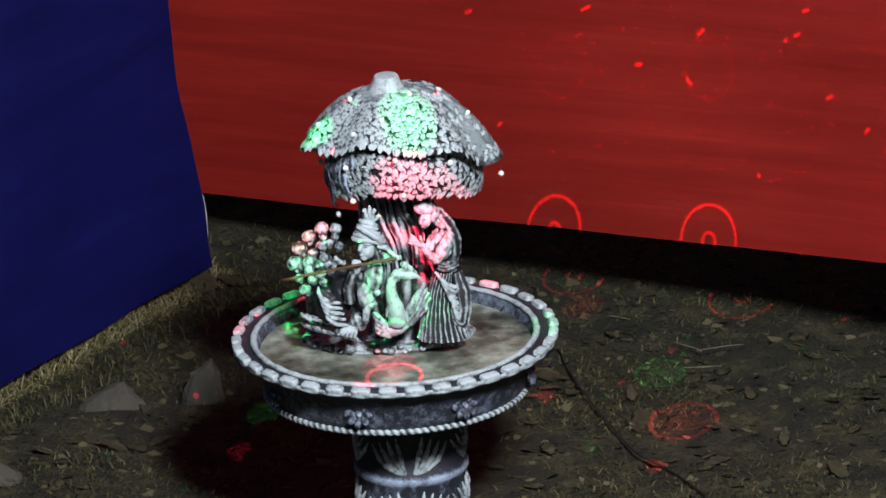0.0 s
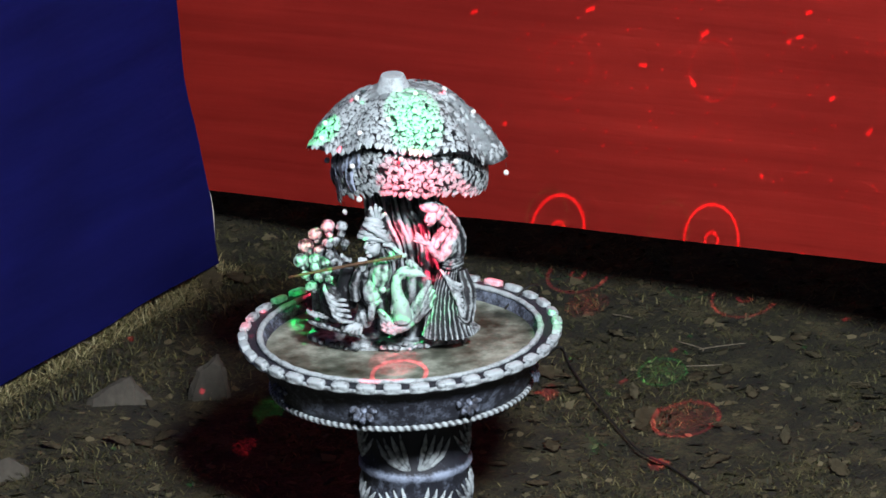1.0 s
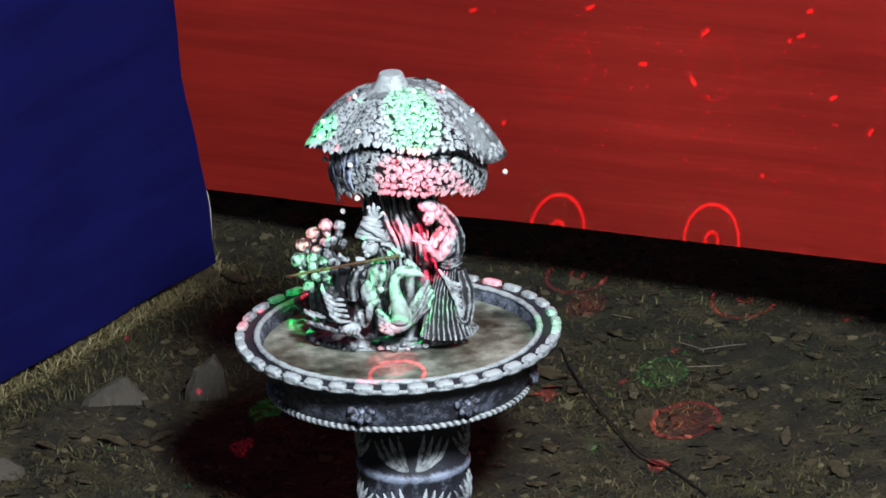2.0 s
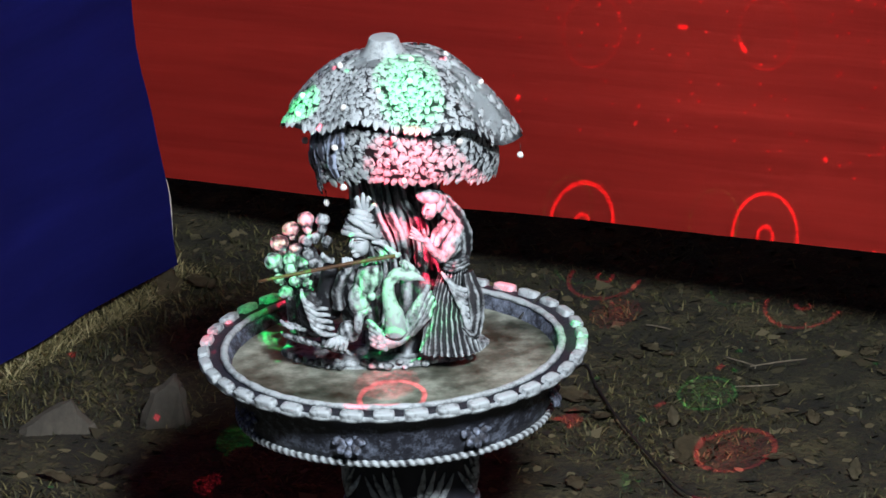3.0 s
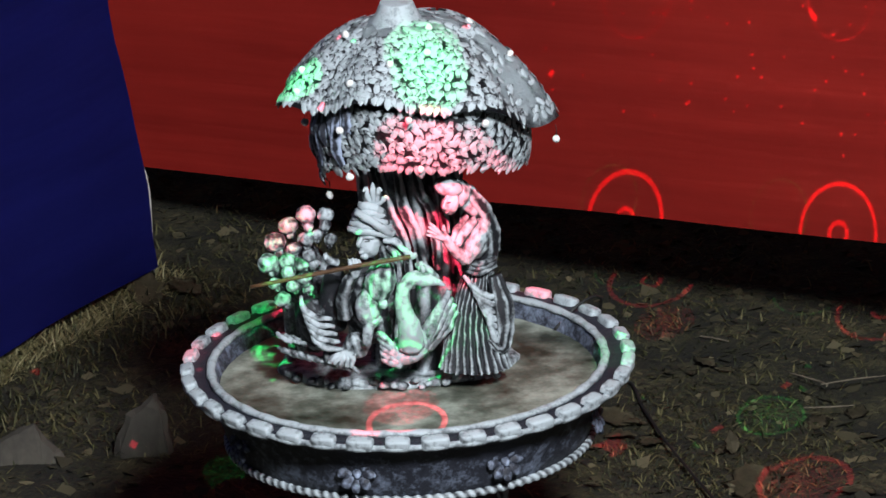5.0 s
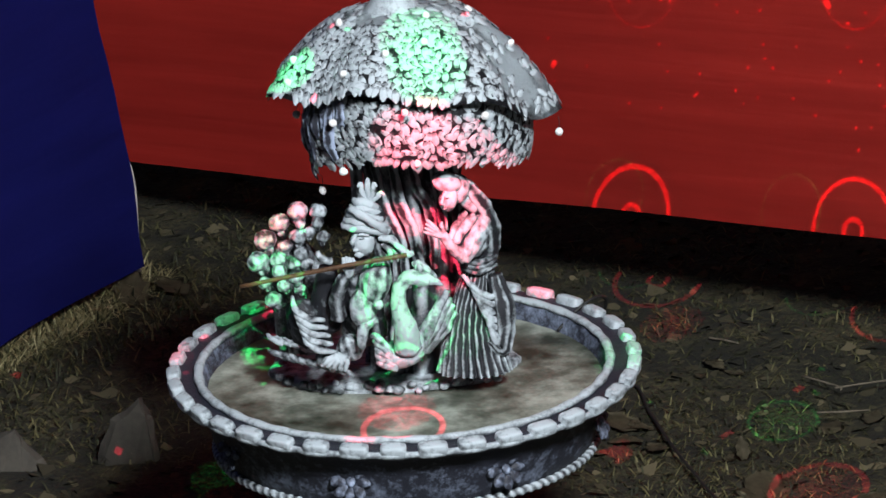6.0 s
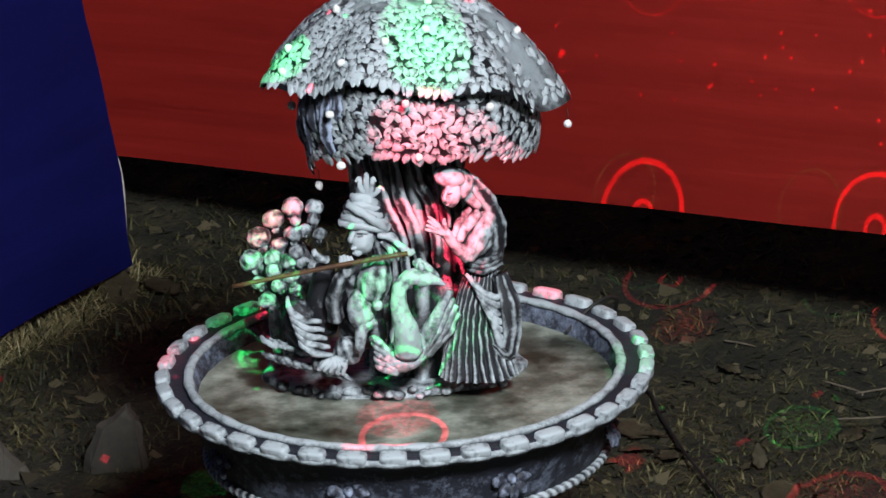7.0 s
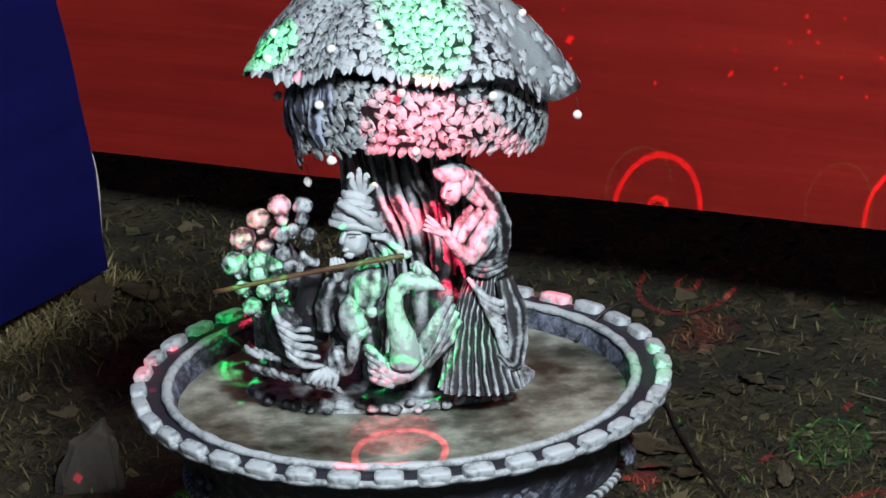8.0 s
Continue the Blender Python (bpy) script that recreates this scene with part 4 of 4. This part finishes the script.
tagged(new("straw", me), "pale dry straw along the foot of the blue cloth", "straw", kind="stuff")

LITTER, nt, b = material("leaf_litter", 0.85)
geo = nt.nodes.new("ShaderNodeNewGeometry")
nt.links.new(ramp(nt, geo.outputs["Random Per Island"], [(0.0, (0.0075, 0.0060, 0.0030)), (0.6, (0.0345, 0.0285, 0.0115)), (1.0, (0.1100, 0.0910, 0.0480))]), b.inputs["Base Color"])
verts, faces = [], []
for i in range(7500):
    x, y = rng.uniform(-1.35, 1.35), rng.uniform(-0.25, 2.2)
    if x * x + y * y < 0.17 ** 2:
        continue
    r = rng.uniform(0.004, 0.013) * (1.7 if rng.uniform() < 0.18 else 1)
    a0 = rng.uniform(0, 6.28)
    z = ground_height(x, y) + 0.0018
    k = len(verts)
    n = int(rng.integers(4, 7))
    tx, ty = rng.uniform(-0.5, 0.5), rng.uniform(-0.5, 0.5)
    for j in range(n):
        a = a0 + 2 * math.pi * j / n
        rr = r * rng.uniform(0.5, 1.1)
        verts.append((x + rr * math.cos(a), y + rr * 0.7 * math.sin(a), z + rr * (0.9 * tx * math.cos(a) + 0.9 * ty * math.sin(a))))
    faces.append(tuple(range(k, k + n)))
me = bpy.data.meshes.new("leaf_litter")
me.from_pydata(verts, [], faces)
me.materials.append(LITTER)
tagged(new("leaf_litter", me), "crumbled dead leaves and chips on the soil", "leaf litter", kind="stuff")

CORD = mottled("white_cord", [(0.3, (0.35, 0.33, 0.3)), (0.7, (0.6, 0.58, 0.54))], 60, 0.7, 0.3, 0.001)
bm = fresh()
tube(bm, [(-0.3630, 1.4600, 0.1844), (-0.3575, 1.4500, 0.1733), (-0.3543, 1.4500, 0.1522), (-0.3527, 1.4500, 0.1293), (-0.3529, 1.4661, 0.0503), (-0.3528, 1.4723, 0.0131)], [0.003] * 6, 8, 0.5)
tagged(new("cord", mesh_of("cord", bm, CORD)), "white cord tied down beside the blue cloth edge", "cord")

# ---- laser show: two projectors high in front, pattern plates before point-like beams ----
BLACK, nt, b = material("black_plate", 0.8)
b.inputs["Base Color"].default_value = (0.01, 0.01, 0.01, 1)


def laser(place, aim, colour, watts, rings, patches, dots, seed, label):
    """rings: (centre, radius, line); patches: (centre, radius, share open); dots: (centre, length, thickness, degrees)."""
    thing = empty_thing("laser_projector", place, label, "laser projector", "laser projectors")
    m = look(place, aim)
    inv = m.inverted()
    d, half, cell = 0.2, 0.060, 0.00005
    n = int(2 * half / cell)
    axis = (np.arange(n) + 0.5) * cell - half
    hole = np.zeros((n, n), bool)
    gen = np.random.default_rng(seed)

    def flat(p):
        q = inv @ Vector(p)
        return -d * q.x / q.z, -d * q.y / q.z, -d / q.z

    def window(x, y, reach):
        """The part of the plate within reach of a place: its slices and its coordinates from that place."""
        sx, sy = (slice(*np.clip(np.searchsorted(axis, (c - reach, c + reach)), 0, n)) for c in (x, y))
        return (sy, sx), *np.meshgrid(axis[sx] - x, axis[sy] - y)
    for p, r, w in rings:
        x, y, k = flat(p)
        at, X, Y = window(x, y, (r + w) * k)
        hole[at] |= (abs(np.hypot(X, Y) - r * k) < w * k * 0.5) & (gen.uniform(size=X.shape) < 0.9)
    for p, r, share in patches:
        x, y, k = flat(p)
        at, X, Y = window(x, y, r * k)
        rr = np.hypot(X, Y) / (r * k)
        hole[at] |= (rr < 1) & (gen.uniform(size=X.shape) < share * (1.15 - 0.75 * rr))
    for p, ln, w, a in dots:
        x, y, k = flat(p)
        at, X, Y = window(x, y, (ln + w) * k)
        c, s_ = math.cos(radians(a)), math.sin(radians(a))
        hole[at] |= (abs(X * c + Y * s_) < ln * k * 0.5) & (abs(Y * c - X * s_) < w * k * 0.5)
    runs = []
    for j in range(n):
        edge = np.flatnonzero(np.diff(np.concatenate(([1], hole[j].astype(int), [1]))))
        y0 = j * cell - half
        a, c = edge[0::2] * cell - half, edge[1::2] * cell - half
        runs.append(np.stack([a, c, np.full(len(a), y0), np.full(len(a), y0 + cell)], 1))
    big = 0.1
    runs.append(np.array([(-big, -half, -big, big), (half, big, -big, big), (-half, half, -big, -half), (-half, half, half, big)]))
    q = np.concatenate(runs)
    q = q[q[:, 1] > q[:, 0]]
    verts = np.stack([q[:, [0, 2]], q[:, [1, 2]], q[:, [1, 3]], q[:, [0, 3]]], 1).reshape(-1, 2)
    verts = np.concatenate([verts, np.full((len(verts), 1), -d)], 1).tolist()
    faces = np.arange(len(verts)).reshape(-1, 4).tolist()
    me = bpy.data.meshes.new("pattern_plate")
    me.from_pydata(verts, [], faces)
    me.materials.append(BLACK)
    ob = new("pattern_plate", me)
    ob.matrix_basis = m
    hang(ob, thing)
    bm = fresh()
    box(bm, m @ pose(0, 0, 0.16), (0.26, 0.2, 0.28), 0.01)
    part("housing", bm, BLACK, thing, "black metal housing")
    bm = fresh()
    tube(bm, [Vector((-1.7 + place[0] * 0.5, place[1] - 0.32, -0.02)), Vector((-1.7 + place[0] * 0.5, place[1] - 0.32, 1.5)), Vector((-1.7 + place[0] * 0.5, place[1] - 0.32, place[2] + 0.12)), Vector((place[0], place[1] - 0.32, place[2] + 0.12))], [0.03, 0.028, 0.025, 0.025], 12, 0, steps=1)
    part("pole", bm, BLACK, thing, "black steel pole")
    lamp("laser_beam", place, aim, watts, colour, 0.0, 48, 0.0)


def on_wall(x, z):
    """A place on the red cloth at x and height z."""
    return Vector((x, hem_l.y + (x - hem_l.x) * run.y / run.x, z))


gen = np.random.default_rng(9)
sparks = []
for i in range(34):
    sparks.append((on_wall(gen.uniform(-0.3, 1.1), gen.uniform(0.35, 1.0)), gen.uniform(0.008, 0.022), 0.007, gen.uniform(-60, 60)))
for i in range(16):
    sparks.append(((gen.uniform(-0.7, 0.9), gen.uniform(0.3, 1.2), 0.01), gen.uniform(0.009, 0.02), 0.009, gen.uniform(-60, 60)))
stars = [(on_wall(gen.uniform(0.2, 1.1), gen.uniform(0.35, 1.05)), 0.0034, 0.0034, 0) for i in range(260)]
W1, W2, W3, W4 = (0.3211, 1.1307, 0.1914), (0.6137, 0.8987, 0.2390), (0.3513, 1.1045, 0.5320), (0.6296, 0.8859, 0.5935)
laser((-0.32, -3.0, 3.25), (0.15, 0.3, 0.4), (1.0, 0.035, 0.09), 4400,
      [(W1, 0.057, 0.0065), (W1, 0.013, 0.006), (W2, 0.060, 0.0055), (W2, 0.014, 0.006), (W3, 0.052, 0.0008), (W4, 0.052, 0.0008), ((0.5430, 0.5755, 0.0000), 0.062, 0.009), ((-0.0078, -0.1802, 0.4200), 0.050, 0.008)],
      [((0.0696, -0.0900, 0.6809), 0.042, 0.95), ((0.0646, -0.0900, 0.6315), 0.036, 0.8), ((0.0451, -0.1300, 0.7850), 0.040, 0.65), ((0.0018, -0.1300, 0.7805), 0.036, 0.38), ((0.0119, -0.0300, 0.6551), 0.030, 0.9), ((-0.1600, -0.0400, 0.6403), 0.030, 0.5), ((-0.1272, -0.0300, 0.6560), 0.020, 0.5), ((0.0999, -0.1200, 0.7658), 0.030, 0.4),
       ((0.1950, 0.2484, 0.4300), 0.026, 0.9), ((0.5430, 0.5755, 0.0000), 0.060, 0.35), ((0.3741, 1.2100, 0.0000), 0.045, 0.35), ((0.4844, 0.3421, 0.0000), 0.022, 1.0), ((-0.0133, -0.1048, 0.4100), 0.050, 0.35), ((-0.0630, -0.2800, 0.4565), 0.02, 0.6), ((-0.2973, 0.0676, 0.4300), 0.03, 0.3)],
      sparks + stars, 1, "red laser projector throwing rings and dashes")
green_sparks = [((gen.uniform(-0.6, 0.9), gen.uniform(0.3, 1.1), 0.01), 0.009, 0.006, gen.uniform(-60, 60)) for i in range(16)]
laser((-0.05, -3.0, 3.25), (0.15, 0.3, 0.4), (0.03, 1.0, 0.22), 2600,
      [((0.5080, 0.8357, 0.0000), 0.045, 0.004), ((0.0087, -0.1200, 0.5691), 0.055, 0.005), ((-0.1562, -0.0600, 0.5674), 0.035, 0.006), ((0.2925, 1.0440, 0.2910), 0.040, 0.0014), ((0.5179, 0.8518, 0.3293), 0.042, 0.0014)],
      [((0.0457, -0.1000, 0.8624), 0.052, 0.60), ((0.0380, -0.0600, 0.8817), 0.052, 0.45), ((-0.1329, 0.0000, 0.8202), 0.036, 0.9), ((-0.1630, -0.0500, 0.5572), 0.038, 0.5), ((-0.0068, -0.1200, 0.5698), 0.055, 0.30), ((0.5080, 0.8357, 0.0000), 0.05, 0.25), ((0.2806, -0.0030, 0.4300), 0.040, 0.30), ((-0.1960, 0.2152, 0.4300), 0.06, 0.25), ((0.0788, -0.0900, 0.5141), 0.03, 0.2)],
      green_sparks, 2, "green laser projector throwing dotted patches")
